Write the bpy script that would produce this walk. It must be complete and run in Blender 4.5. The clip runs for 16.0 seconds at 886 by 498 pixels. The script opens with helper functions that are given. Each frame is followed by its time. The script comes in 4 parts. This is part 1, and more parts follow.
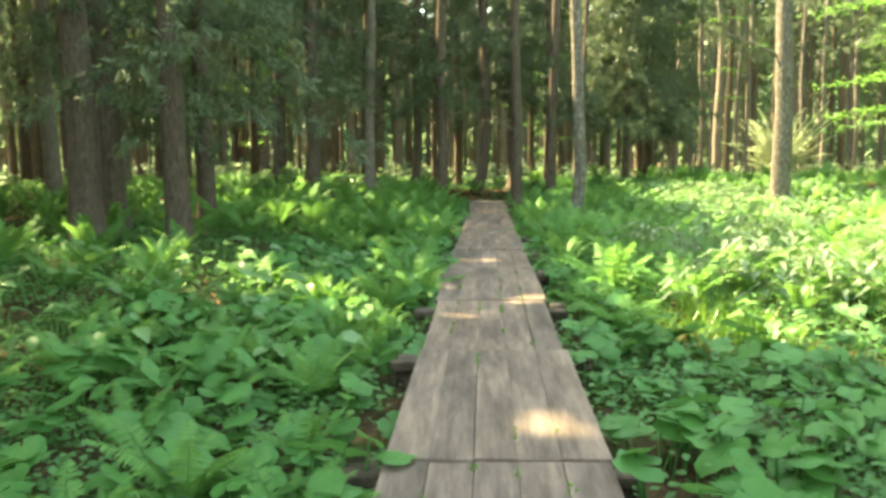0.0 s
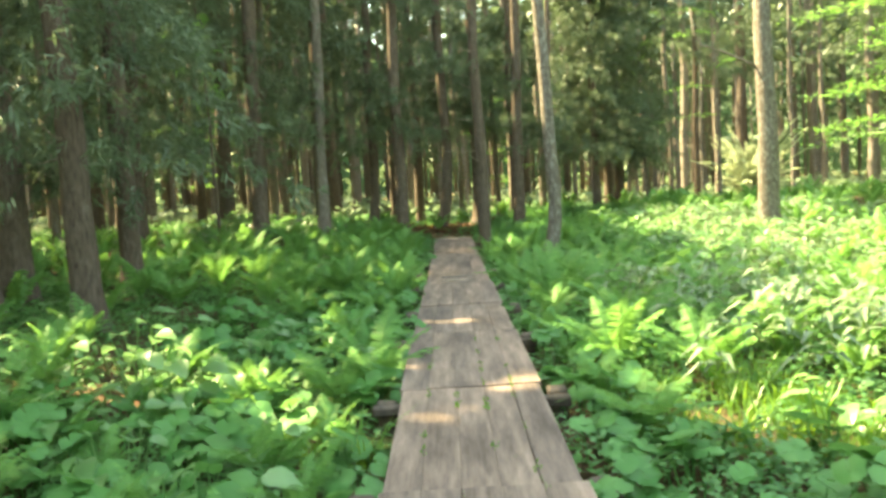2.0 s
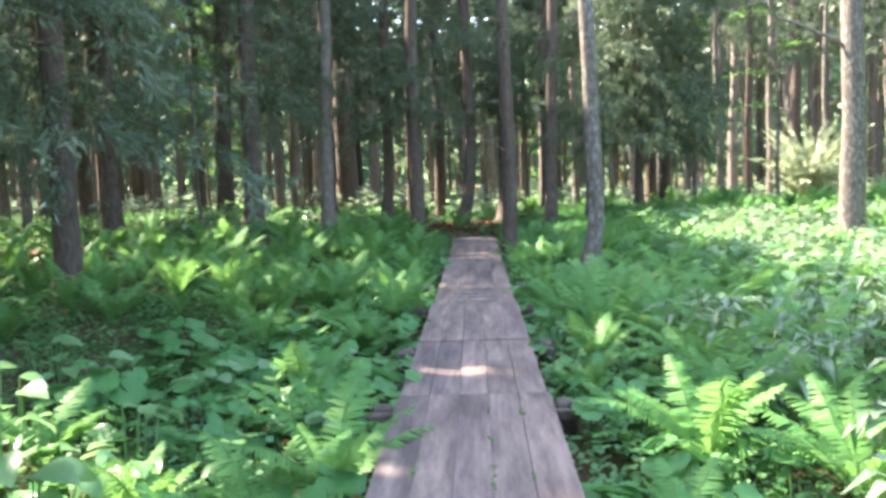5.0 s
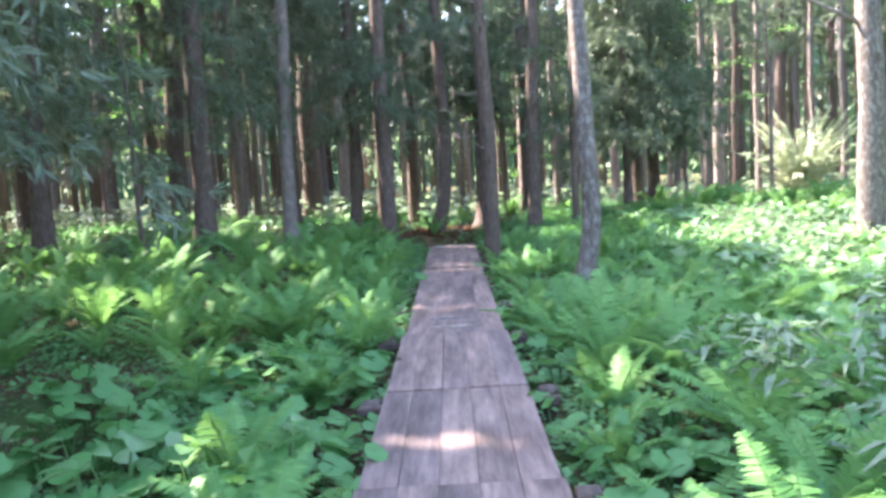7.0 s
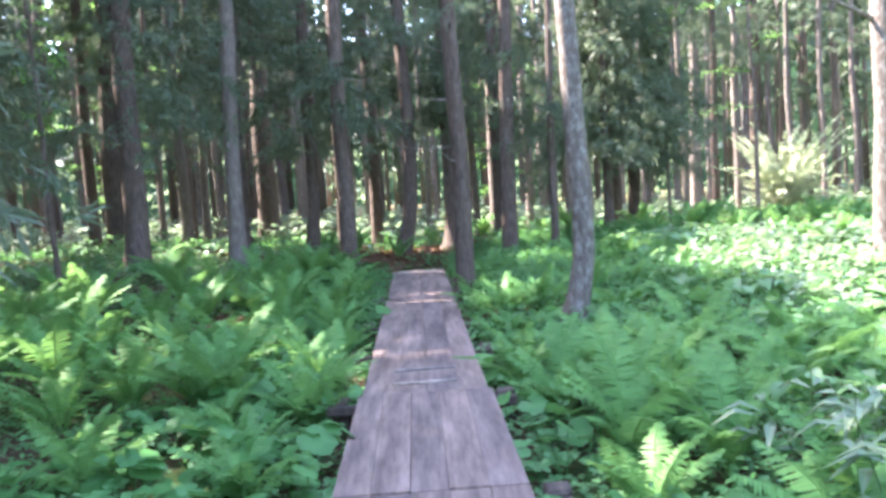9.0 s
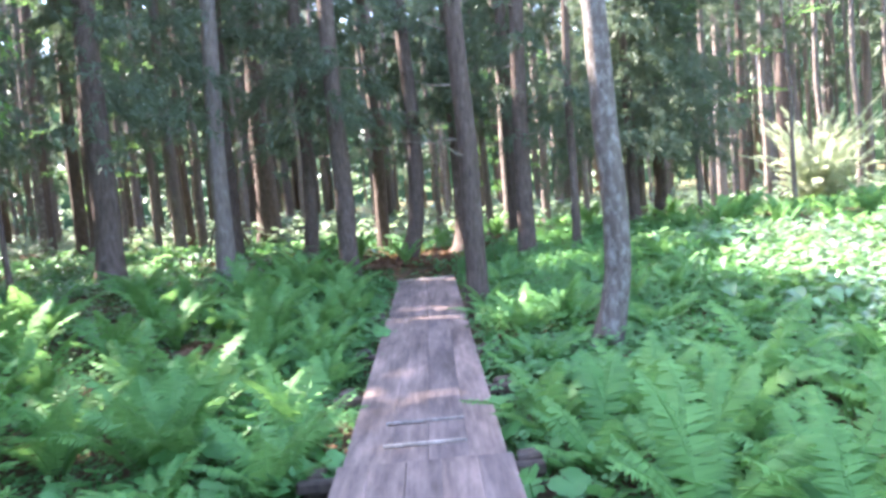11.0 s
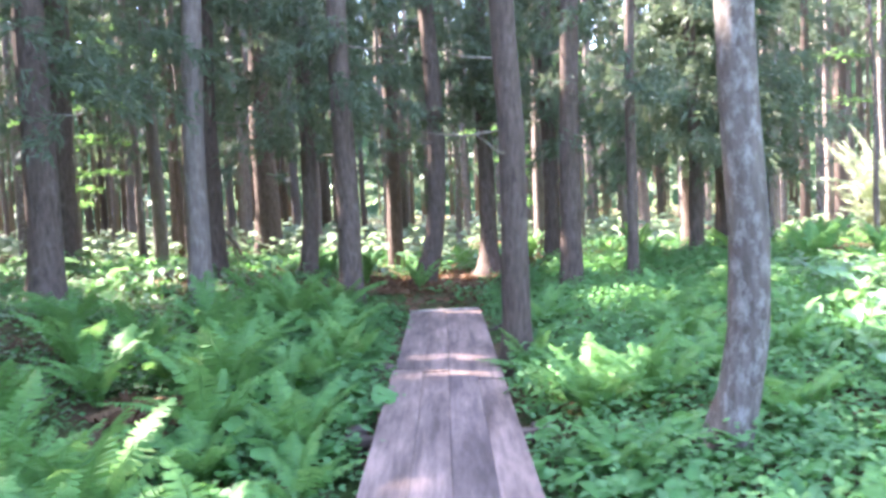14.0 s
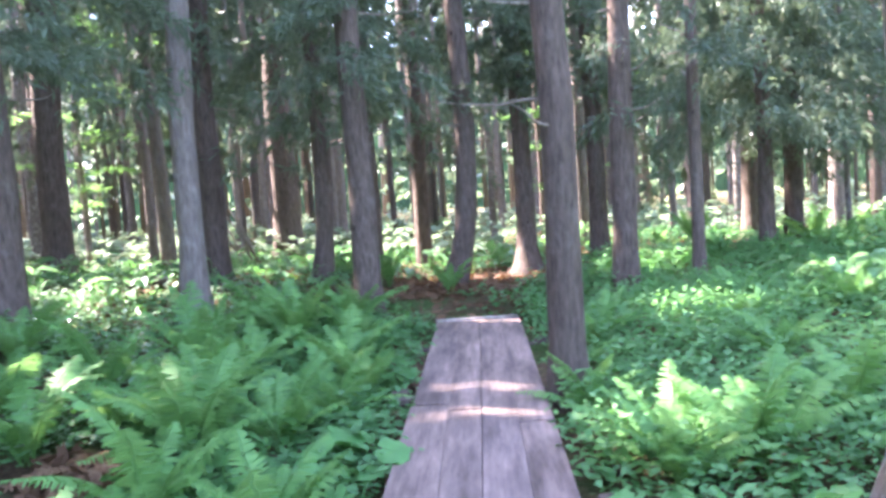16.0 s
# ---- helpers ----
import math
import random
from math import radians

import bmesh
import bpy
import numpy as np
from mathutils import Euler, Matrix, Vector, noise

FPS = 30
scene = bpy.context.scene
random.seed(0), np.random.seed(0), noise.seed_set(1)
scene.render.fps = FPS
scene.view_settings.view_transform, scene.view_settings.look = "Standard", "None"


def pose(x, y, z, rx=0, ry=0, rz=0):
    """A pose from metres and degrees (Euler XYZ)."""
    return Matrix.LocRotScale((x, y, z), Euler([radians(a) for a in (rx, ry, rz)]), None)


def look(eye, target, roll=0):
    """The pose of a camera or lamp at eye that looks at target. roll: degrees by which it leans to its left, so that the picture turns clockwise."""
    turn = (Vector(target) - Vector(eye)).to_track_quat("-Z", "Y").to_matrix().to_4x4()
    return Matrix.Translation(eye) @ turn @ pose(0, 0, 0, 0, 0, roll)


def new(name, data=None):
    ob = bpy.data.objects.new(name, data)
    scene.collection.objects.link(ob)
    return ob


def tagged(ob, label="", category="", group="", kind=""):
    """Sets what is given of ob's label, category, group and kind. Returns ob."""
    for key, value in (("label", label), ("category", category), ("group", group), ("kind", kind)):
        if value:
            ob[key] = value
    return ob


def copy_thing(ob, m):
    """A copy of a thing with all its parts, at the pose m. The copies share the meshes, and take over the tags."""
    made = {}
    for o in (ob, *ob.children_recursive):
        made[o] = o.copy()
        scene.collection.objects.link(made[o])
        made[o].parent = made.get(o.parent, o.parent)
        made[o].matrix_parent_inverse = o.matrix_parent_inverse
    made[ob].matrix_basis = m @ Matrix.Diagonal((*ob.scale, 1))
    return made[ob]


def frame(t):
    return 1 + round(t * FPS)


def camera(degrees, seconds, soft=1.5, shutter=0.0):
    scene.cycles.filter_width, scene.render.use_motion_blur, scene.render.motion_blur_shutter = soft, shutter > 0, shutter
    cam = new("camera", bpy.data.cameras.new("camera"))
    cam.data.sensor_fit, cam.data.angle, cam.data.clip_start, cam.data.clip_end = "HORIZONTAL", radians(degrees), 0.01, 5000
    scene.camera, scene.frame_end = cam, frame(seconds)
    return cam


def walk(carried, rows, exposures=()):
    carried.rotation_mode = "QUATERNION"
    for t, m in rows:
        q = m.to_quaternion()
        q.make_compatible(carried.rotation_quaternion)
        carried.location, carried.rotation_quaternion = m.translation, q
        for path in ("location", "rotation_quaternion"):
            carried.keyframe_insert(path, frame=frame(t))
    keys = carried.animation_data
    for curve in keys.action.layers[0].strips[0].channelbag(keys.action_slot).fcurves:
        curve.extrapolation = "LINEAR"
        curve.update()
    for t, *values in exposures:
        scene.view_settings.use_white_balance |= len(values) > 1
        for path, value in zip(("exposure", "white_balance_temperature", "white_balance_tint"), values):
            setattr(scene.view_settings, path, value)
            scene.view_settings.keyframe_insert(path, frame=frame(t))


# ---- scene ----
cam = camera(56.1, 16.0, soft=3.3)
PATH = [
    (0, (-0.039, -0.099, 1.492), (-0.144, 1.884, 1.256), -0.8),
    (0.5, (-0.035, 0.368, 1.536), (-0.006, 2.366, 1.439), 0.5),
    (1, (-0.056, 0.841, 1.598), (-0.094, 2.836, 1.466), -2.1),
    (1.5, (-0.065, 1.314, 1.627), (-0.12, 3.309, 1.495), -0.7),
    (2, (-0.087, 1.761, 1.624), (-0.106, 3.753, 1.454), -3.7),
    (2.5, (-0.049, 2.22, 1.609), (-0.121, 4.212, 1.448), -1.0),
    (3, (-0.016, 2.69, 1.603), (-0.035, 4.68, 1.403), -1.5),
    (3.5, (0.004, 3.159, 1.618), (-0.032, 5.144, 1.382), -2.8),
    (4, (0.039, 3.621, 1.628), (-0.035, 5.608, 1.408), -2.0),
    (6.5, (0.068, 5.768, 1.617), (-0.025, 7.758, 1.44), -2.9),
    (7, (0.043, 6.223, 1.612), (0.016, 8.214, 1.426), -3.6),
    (7.5, (0.037, 6.691, 1.61), (0.16, 8.673, 1.366), -4.0),
    (8, (0.031, 7.146, 1.614), (0.075, 9.138, 1.439), -3.0),
    (8.5, (0.011, 7.576, 1.607), (0.148, 9.565, 1.452), -2.9),
    (9, (0.02, 7.984, 1.601), (0.079, 9.977, 1.451), -3.8),
    (11.5, (0.173, 9.988, 1.642), (0.182, 11.982, 1.483), -5.6),
    (12, (0.154, 10.443, 1.631), (0.041, 12.435, 1.49), -4.2),
    (12.5, (0.106, 10.92, 1.606), (0.012, 12.915, 1.497), -7.1),
    (13, (0.062, 11.394, 1.589), (-0.004, 13.388, 1.447), -6.6),
    (13.5, (0.04, 11.858, 1.581), (-0.144, 13.847, 1.487), -3.2),
    (14, (0.046, 12.312, 1.567), (0.04, 14.308, 1.446), -2.9),
    (14.5, (0.076, 12.751, 1.546), (0.04, 14.746, 1.412), -0.8),
    (15, (0.086, 13.177, 1.526), (0.09, 15.166, 1.32), -2.8),
    (15.5, (0.084, 13.604, 1.525), (0.123, 15.594, 1.339), -5.1),
    (16, (0.1, 14.022, 1.527), (0.008, 16.016, 1.394), -4.3),
]
EXPOSURES = [(0, 3.6, 13200, -14), (1.5, 3.74, 13100, -13), (3, 3.78, 11600, -9), (4, 3.72, 8800, -1), (6.5, 3.92, 6600, 16), (9, 4.08, 6450, 17), (11.5, 4.28, 6350, 19), (13.4, 4.3, 6450, 20), (14, 4.56, 6450, 22), (14.5, 4.64, 6400, 23), (16, 4.62, 6300, 24)]
walk(cam, [(t, look(eye, target, roll)) for t, eye, target, roll in PATH], EXPOSURES)

# ---- light ----
TO_SUN = Vector((-0.75, 0.35, 1.0)).normalized()
world = bpy.data.worlds.new("sky")
scene.world = world
world.use_nodes = True
wn = world.node_tree.nodes
sky = wn.new("ShaderNodeTexSky")
sky.sky_type = "NISHITA"
sky.sun_disc = False
sky.sun_elevation = math.asin(TO_SUN.z)
sky.sun_rotation = math.atan2(TO_SUN.x, TO_SUN.y)
world.node_tree.links.new(sky.outputs[0], wn["Background"].inputs[0])
wn["Background"].inputs[1].default_value = 0.15
sun_data = bpy.data.lights.new("sun", "SUN")
sun_data.energy, sun_data.angle, sun_data.color = 3.3, radians(0.9), (1.0, 0.95, 0.86)
sun = new("sun", sun_data)
sun.matrix_world = look(TO_SUN * 60, (0, 0, 0))

# places on the forest floor picked to be sunlit: x, y, half widths
# the crowns are cut open towards the sun above each of them
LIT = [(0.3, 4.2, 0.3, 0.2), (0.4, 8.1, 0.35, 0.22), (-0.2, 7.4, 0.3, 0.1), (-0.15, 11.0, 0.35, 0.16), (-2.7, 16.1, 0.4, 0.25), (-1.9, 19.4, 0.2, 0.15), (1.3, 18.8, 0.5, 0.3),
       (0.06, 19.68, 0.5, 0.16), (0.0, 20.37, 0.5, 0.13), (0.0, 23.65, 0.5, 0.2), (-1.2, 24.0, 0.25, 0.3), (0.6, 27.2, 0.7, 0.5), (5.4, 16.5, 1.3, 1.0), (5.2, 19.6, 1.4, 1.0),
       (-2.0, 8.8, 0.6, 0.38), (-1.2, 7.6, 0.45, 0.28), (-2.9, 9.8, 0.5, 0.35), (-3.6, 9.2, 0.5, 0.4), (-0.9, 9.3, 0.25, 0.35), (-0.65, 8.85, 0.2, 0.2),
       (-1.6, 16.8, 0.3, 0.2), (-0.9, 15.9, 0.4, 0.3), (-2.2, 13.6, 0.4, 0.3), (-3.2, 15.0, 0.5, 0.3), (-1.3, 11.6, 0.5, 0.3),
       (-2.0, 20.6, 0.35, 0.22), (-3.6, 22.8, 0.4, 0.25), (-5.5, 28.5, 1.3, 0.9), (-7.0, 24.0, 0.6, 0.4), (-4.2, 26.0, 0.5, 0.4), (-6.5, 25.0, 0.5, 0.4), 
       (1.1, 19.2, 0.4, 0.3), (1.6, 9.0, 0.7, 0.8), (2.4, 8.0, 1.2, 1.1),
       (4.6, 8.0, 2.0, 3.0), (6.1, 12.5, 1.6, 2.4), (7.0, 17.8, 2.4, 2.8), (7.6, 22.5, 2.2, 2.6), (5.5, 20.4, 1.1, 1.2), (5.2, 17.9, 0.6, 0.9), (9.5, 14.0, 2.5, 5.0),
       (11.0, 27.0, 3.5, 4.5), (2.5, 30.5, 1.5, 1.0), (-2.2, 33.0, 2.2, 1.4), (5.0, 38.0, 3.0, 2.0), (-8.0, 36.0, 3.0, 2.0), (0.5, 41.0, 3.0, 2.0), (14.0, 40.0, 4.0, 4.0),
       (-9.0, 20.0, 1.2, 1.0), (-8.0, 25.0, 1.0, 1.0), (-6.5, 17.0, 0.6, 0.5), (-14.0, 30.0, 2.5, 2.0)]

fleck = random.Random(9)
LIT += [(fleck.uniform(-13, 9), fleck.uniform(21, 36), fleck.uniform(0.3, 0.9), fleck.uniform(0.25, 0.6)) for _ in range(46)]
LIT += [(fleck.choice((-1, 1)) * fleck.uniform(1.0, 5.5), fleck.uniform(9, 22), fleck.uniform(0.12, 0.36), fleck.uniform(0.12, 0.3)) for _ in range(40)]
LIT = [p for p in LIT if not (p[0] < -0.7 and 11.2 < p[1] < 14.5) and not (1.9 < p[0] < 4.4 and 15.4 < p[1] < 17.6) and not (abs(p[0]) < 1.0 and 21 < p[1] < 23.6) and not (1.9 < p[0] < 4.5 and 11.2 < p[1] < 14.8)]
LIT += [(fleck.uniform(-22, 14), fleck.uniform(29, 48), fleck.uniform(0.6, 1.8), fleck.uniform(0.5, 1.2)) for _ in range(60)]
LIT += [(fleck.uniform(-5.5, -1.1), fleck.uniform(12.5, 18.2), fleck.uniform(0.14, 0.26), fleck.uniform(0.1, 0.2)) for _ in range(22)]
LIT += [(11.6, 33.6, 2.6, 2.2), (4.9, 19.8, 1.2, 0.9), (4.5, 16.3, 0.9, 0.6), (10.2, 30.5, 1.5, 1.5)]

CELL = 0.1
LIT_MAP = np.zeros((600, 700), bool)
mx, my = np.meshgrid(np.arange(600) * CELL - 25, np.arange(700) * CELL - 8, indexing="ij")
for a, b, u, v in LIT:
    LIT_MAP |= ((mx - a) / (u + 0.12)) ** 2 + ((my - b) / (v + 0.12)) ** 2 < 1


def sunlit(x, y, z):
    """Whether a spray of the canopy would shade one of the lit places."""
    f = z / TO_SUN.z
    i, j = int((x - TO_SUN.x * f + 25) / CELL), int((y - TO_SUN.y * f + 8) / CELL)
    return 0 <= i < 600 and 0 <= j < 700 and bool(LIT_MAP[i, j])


# ---- materials ----
def nodes_of(name):
    m = bpy.data.materials.new(name)
    m.use_nodes = True
    nt = m.node_tree
    nt.nodes.remove(nt.nodes["Principled BSDF"])
    return m, nt, nt.nodes["Material Output"]


def node(nt, kind, **values):
    n = nt.nodes.new(kind)
    for key, value in values.items():
        if isinstance(value, bpy.types.NodeSocket):
            nt.links.new(value, n.inputs[key.replace("_", " ")])
        else:
            n.inputs[key.replace("_", " ")].default_value = value
    return n


def ramp(nt, fac, stops):
    r = nt.nodes.new("ShaderNodeValToRGB")
    nt.links.new(fac, r.inputs[0])
    while len(r.color_ramp.elements) < len(stops):
        r.color_ramp.elements.new(0.5)
    for e, (at, col) in zip(r.color_ramp.elements, stops):
        e.position, e.color = at, (*col, 1)
    return r.outputs[0]


def mix(nt, fac, a, b, mode="MIX"):
    n = nt.nodes.new("ShaderNodeMix")
    n.data_type, n.blend_type = "RGBA", mode
    for sock, v in ((n.inputs[0], fac), (n.inputs[6], a), (n.inputs[7], b)):
        if isinstance(v, bpy.types.NodeSocket):
            nt.links.new(v, sock)
        else:
            sock.default_value = v if not isinstance(v, tuple) else (*v, 1)
    return n.outputs[2]


def coords(nt, scale):
    tc = nt.nodes.new("ShaderNodeTexCoord")
    mp = nt.nodes.new("ShaderNodeMapping")
    mp.inputs["Scale"].default_value = scale
    nt.links.new(tc.outputs["Object"], mp.inputs[0])
    return mp.outputs[0]


def bump(nt, height, strength, distance):
    b = nt.nodes.new("ShaderNodeBump")
    b.inputs["Strength"].default_value, b.inputs["Distance"].default_value = strength, distance
    nt.links.new(height, b.inputs["Height"])
    return b.outputs[0]


def leaf_material(name, dark, light, glow, through_light=0.42, rough=0.42, gloss=0.45):
    """Leaf: diffuse and glossy face, light passing through; hue varies leaf by leaf and plant by plant."""
    m, nt, out = nodes_of(name)
    info = nt.nodes.new("ShaderNodeObjectInfo")
    geo = nt.nodes.new("ShaderNodeNewGeometry")
    isl = mix(nt, geo.outputs["Random Per Island"], dark, light)
    other = mix(nt, info.outputs["Random"], dark, light)
    col = mix(nt, 0.45, isl, other)
    big = node(nt, "ShaderNodeTexNoise", Vector=coords(nt, (1, 1, 1)), Scale=9.0, Detail=3.0)
    col = mix(nt, 0.5, col, ramp(nt, big.outputs["Fac"], [(0.3, (0.5, 0.5, 0.5)), (0.7, (1, 1, 1))]), "MULTIPLY")
    p = node(nt, "ShaderNodeBsdfPrincipled", Base_Color=col, Roughness=rough)
    p.inputs["Specular IOR Level"].default_value = gloss
    t = node(nt, "ShaderNodeBsdfTranslucent", Color=mix(nt, 0.55, col, glow))
    ms = nt.nodes.new("ShaderNodeMixShader")
    ms.inputs[0].default_value = through_light
    nt.links.new(p.outputs[0], ms.inputs[1])
    nt.links.new(t.outputs[0], ms.inputs[2])
    nt.links.new(ms.outputs[0], out.inputs[0])
    return m


def bark_material(name, dark, light, blotch, blotch_at=0.62, furrow=26.0, depth=0.02, patch_scale=6.5, lichen_from=-1.0):
    m, nt, out = nodes_of(name)
    info = nt.nodes.new("ShaderNodeObjectInfo")
    fine = node(nt, "ShaderNodeTexNoise", Vector=coords(nt, (1, 1, 0.22)), Scale=furrow, Detail=7.0, Roughness=0.7)
    wide = node(nt, "ShaderNodeTexNoise", Vector=coords(nt, (1, 1, 0.6)), Scale=patch_scale, Detail=7.0, Roughness=0.7)
    col = ramp(nt, fine.outputs["Fac"], [(0.3, dark), (0.68, light)])
    patch = ramp(nt, wide.outputs["Fac"], [(blotch_at - 0.08, (0, 0, 0)), (blotch_at + 0.1, (1, 1, 1))])
    if lichen_from > 0:
        xyz = node(nt, "ShaderNodeSeparateXYZ", Vector=coords(nt, (1, 1, 1)))
        rough = node(nt, "ShaderNodeMath")
        rough.operation = "MULTIPLY_ADD"
        nt.links.new(wide.outputs["Fac"], rough.inputs[0])
        rough.inputs[1].default_value = 1.2
        nt.links.new(xyz.outputs["Z"], rough.inputs[2])
        patch = mix(nt, 1.0, patch, ramp(nt, rough.outputs[0], [(min(0.9, lichen_from + 0.2), (0, 0, 0)), (1.0, (1, 1, 1))]), "MULTIPLY")
    col = mix(nt, patch, col, mix(nt, 0.75, col, blotch))
    col = mix(nt, 0.5, col, ramp(nt, info.outputs["Random"], [(0.0, (0.55, 0.5, 0.5)), (1.0, (1, 1, 1))]), "MULTIPLY")
    p = node(nt, "ShaderNodeBsdfPrincipled", Base_Color=col, Roughness=0.9, Normal=bump(nt, fine.outputs["Fac"], 0.9, depth))
    p.inputs["Specular IOR Level"].default_value = 0.2
    nt.links.new(p.outputs[0], out.inputs[0])
    return m


def wood_material(name, dark, light, moss):
    m, nt, out = nodes_of(name)
    info = nt.nodes.new("ShaderNodeObjectInfo")
    off = nt.nodes.new("ShaderNodeVectorMath")
    off.operation = "MULTIPLY_ADD"
    nt.links.new(info.outputs["Random"], off.inputs[0])
    off.inputs[1].default_value = (37, 91, 13)
    nt.links.new(coords(nt, (1, 1, 1)), off.inputs[2])
    stretch = nt.nodes.new("ShaderNodeMapping")
    stretch.inputs["Scale"].default_value = (1, 0.06, 1)
    nt.links.new(off.outputs[0], stretch.inputs[0])
    grain = node(nt, "ShaderNodeTexNoise", Vector=stretch.outputs[0], Scale=30.0, Detail=8.0, Roughness=0.6)
    along = nt.nodes.new("ShaderNodeMapping")
    along.inputs["Scale"].default_value = (1.25, 0.2, 1)
    nt.links.new(off.outputs[0], along.inputs[0])
    stain = node(nt, "ShaderNodeTexNoise", Vector=along.outputs[0], Scale=3.6, Detail=5.0, Roughness=0.6)
    speck = node(nt, "ShaderNodeTexNoise", Vector=off.outputs[0], Scale=26.0, Detail=3.0, Roughness=0.6)
    blot = node(nt, "ShaderNodeTexNoise", Vector=along.outputs[0], Scale=8.0, Detail=7.0, Roughness=0.7)
    worn = nt.nodes.new("ShaderNodeMath")
    worn.operation = "MULTIPLY_ADD"
    nt.links.new(blot.outputs["Fac"], worn.inputs[0])
    worn.inputs[1].default_value = 1.1
    halved = nt.nodes.new("ShaderNodeMath")
    halved.operation = "MULTIPLY_ADD"
    nt.links.new(grain.outputs["Fac"], halved.inputs[0])
    halved.inputs[1].default_value, halved.inputs[2].default_value = 0.55, -0.32
    nt.links.new(halved.outputs[0], worn.inputs[2])
    col = ramp(nt, worn.outputs[0], [(0.28, dark), (0.72, light)])
    col = mix(nt, 0.8, col, ramp(nt, stain.outputs["Fac"], [(0.32, (0.36, 0.34, 0.34)), (0.5, (0.85, 0.83, 0.83)), (0.66, (1.3, 1.27, 1.24))]), "MULTIPLY")
    tone = ramp(nt, info.outputs["Random"], [(0.0, (0.72, 0.72, 0.74)), (0.5, (0.95, 0.93, 0.9)), (1.0, (1.08, 1.04, 1.0))])
    col = mix(nt, 0.9, col, tone, "MULTIPLY")
    col = mix(nt, ramp(nt, speck.outputs["Fac"], [(0.68, (0, 0, 0)), (0.78, (0.6, 0.6, 0.6))]), col, moss)
    p = node(nt, "ShaderNodeBsdfPrincipled", Base_Color=col, Roughness=0.78, Normal=bump(nt, grain.outputs["Fac"], 0.6, 0.006))
    p.inputs["Specular IOR Level"].default_value = 0.3
    nt.links.new(p.outputs[0], out.inputs[0])
    return m


def soil_material():
    m, nt, out = nodes_of("forest_soil")
    fine = node(nt, "ShaderNodeTexNoise", Vector=coords(nt, (1, 1, 1)), Scale=22.0, Detail=8.0, Roughness=0.75)
    wide = node(nt, "ShaderNodeTexNoise", Vector=coords(nt, (1, 1, 1)), Scale=0.9, Detail=5.0, Roughness=0.6)
    col = ramp(nt, fine.outputs["Fac"], [(0.3, (0.035, 0.022, 0.014)), (0.5, (0.11, 0.065, 0.04)), (0.72, (0.24, 0.15, 0.09))])
    green = ramp(nt, fine.outputs["Fac"], [(0.3, (0.012, 0.035, 0.008)), (0.7, (0.07, 0.15, 0.035))])
    col = mix(nt, ramp(nt, wide.outputs["Fac"], [(0.46, (0, 0, 0)), (0.6, (0.85, 0.85, 0.85))]), col, green)
    p = node(nt, "ShaderNodeBsdfPrincipled", Base_Color=col, Roughness=0.95, Normal=bump(nt, fine.outputs["Fac"], 1.0, 0.05))
    p.inputs["Specular IOR Level"].default_value = 0.15
    nt.links.new(p.outputs[0], out.inputs[0])
    return m


FERN = leaf_material("fern_leaf", (0.075, 0.2, 0.055), (0.175, 0.35, 0.1), (0.24, 0.44, 0.12), 0.42, 0.55, 0.25)
BUTTERBUR = leaf_material("butterbur_leaf", (0.045, 0.155, 0.042), (0.112, 0.27, 0.08), (0.17, 0.38, 0.1), 0.34, 0.5, 0.28)
HERB = leaf_material("herb_leaf", (0.055, 0.155, 0.055), (0.14, 0.285, 0.105), (0.16, 0.42, 0.07), 0.38, 0.5, 0.28)
BRIGHT = leaf_material("broad_leaf", (0.1, 0.24, 0.045), (0.19, 0.37, 0.085), (0.28, 0.5, 0.14), 0.45, 0.42, 0.45)
SASA = leaf_material("bamboo_grass_leaf", (0.08, 0.15, 0.065), (0.2, 0.25, 0.155), (0.25, 0.34, 0.15), 0.25, 0.42, 0.42)
PLAIN_LEAF = leaf_material("plain_broad_leaf", (0.1, 0.22, 0.075), (0.2, 0.36, 0.14), (0.28, 0.46, 0.18), 0.45, 0.36, 0.65)
# pale leaf, its colour lightened beyond that to stand for sun glare
PALE_GLARE_HERB = leaf_material("pale_glare_herb_leaf", (0.15, 0.24, 0.12), (0.33, 0.4, 0.27), (0.3, 0.42, 0.22), 0.35, 0.35, 0.7)
GRASS = leaf_material("grass_blade", (0.07, 0.19, 0.03), (0.14, 0.28, 0.05), (0.3, 0.45, 0.06))
NEEDLE = leaf_material("conifer_needles", (0.056, 0.084, 0.05), (0.145, 0.185, 0.115), (0.16, 0.22, 0.11), 0.36, 0.5, 0.35)
# needle colour raised towards white to stand for glaring sunlight
NEEDLE_YOUNG_SUNLIT = leaf_material("sun_paled_young_needles", (0.35, 0.4, 0.23), (0.6, 0.62, 0.45), (0.5, 0.58, 0.34), 0.4)
# distance haze is put into this leaf colour by greying it
HAZED_LEAF = leaf_material("hazed_far_leaf", (0.13, 0.185, 0.1), (0.25, 0.32, 0.2), (0.28, 0.4, 0.2), 0.4, 0.5, 0.4)
STALK = leaf_material("green_stalk", (0.06, 0.12, 0.03), (0.1, 0.17, 0.05), (0.15, 0.25, 0.05), 0.2)
LITTER = leaf_material("dead_leaf", (0.09, 0.045, 0.025), (0.26, 0.15, 0.085), (0.25, 0.13, 0.06), 0.15, 0.8, 0.2)
BARK = bark_material("furrowed_bark", (0.055, 0.039, 0.032), (0.175, 0.128, 0.106), (0.21, 0.17, 0.145))
PALE_BARK = bark_material("pale_smooth_bark", (0.085, 0.068, 0.058), (0.205, 0.168, 0.147), (0.37, 0.345, 0.325), 0.56, 16.0, 0.016, 15.0, 0.5)
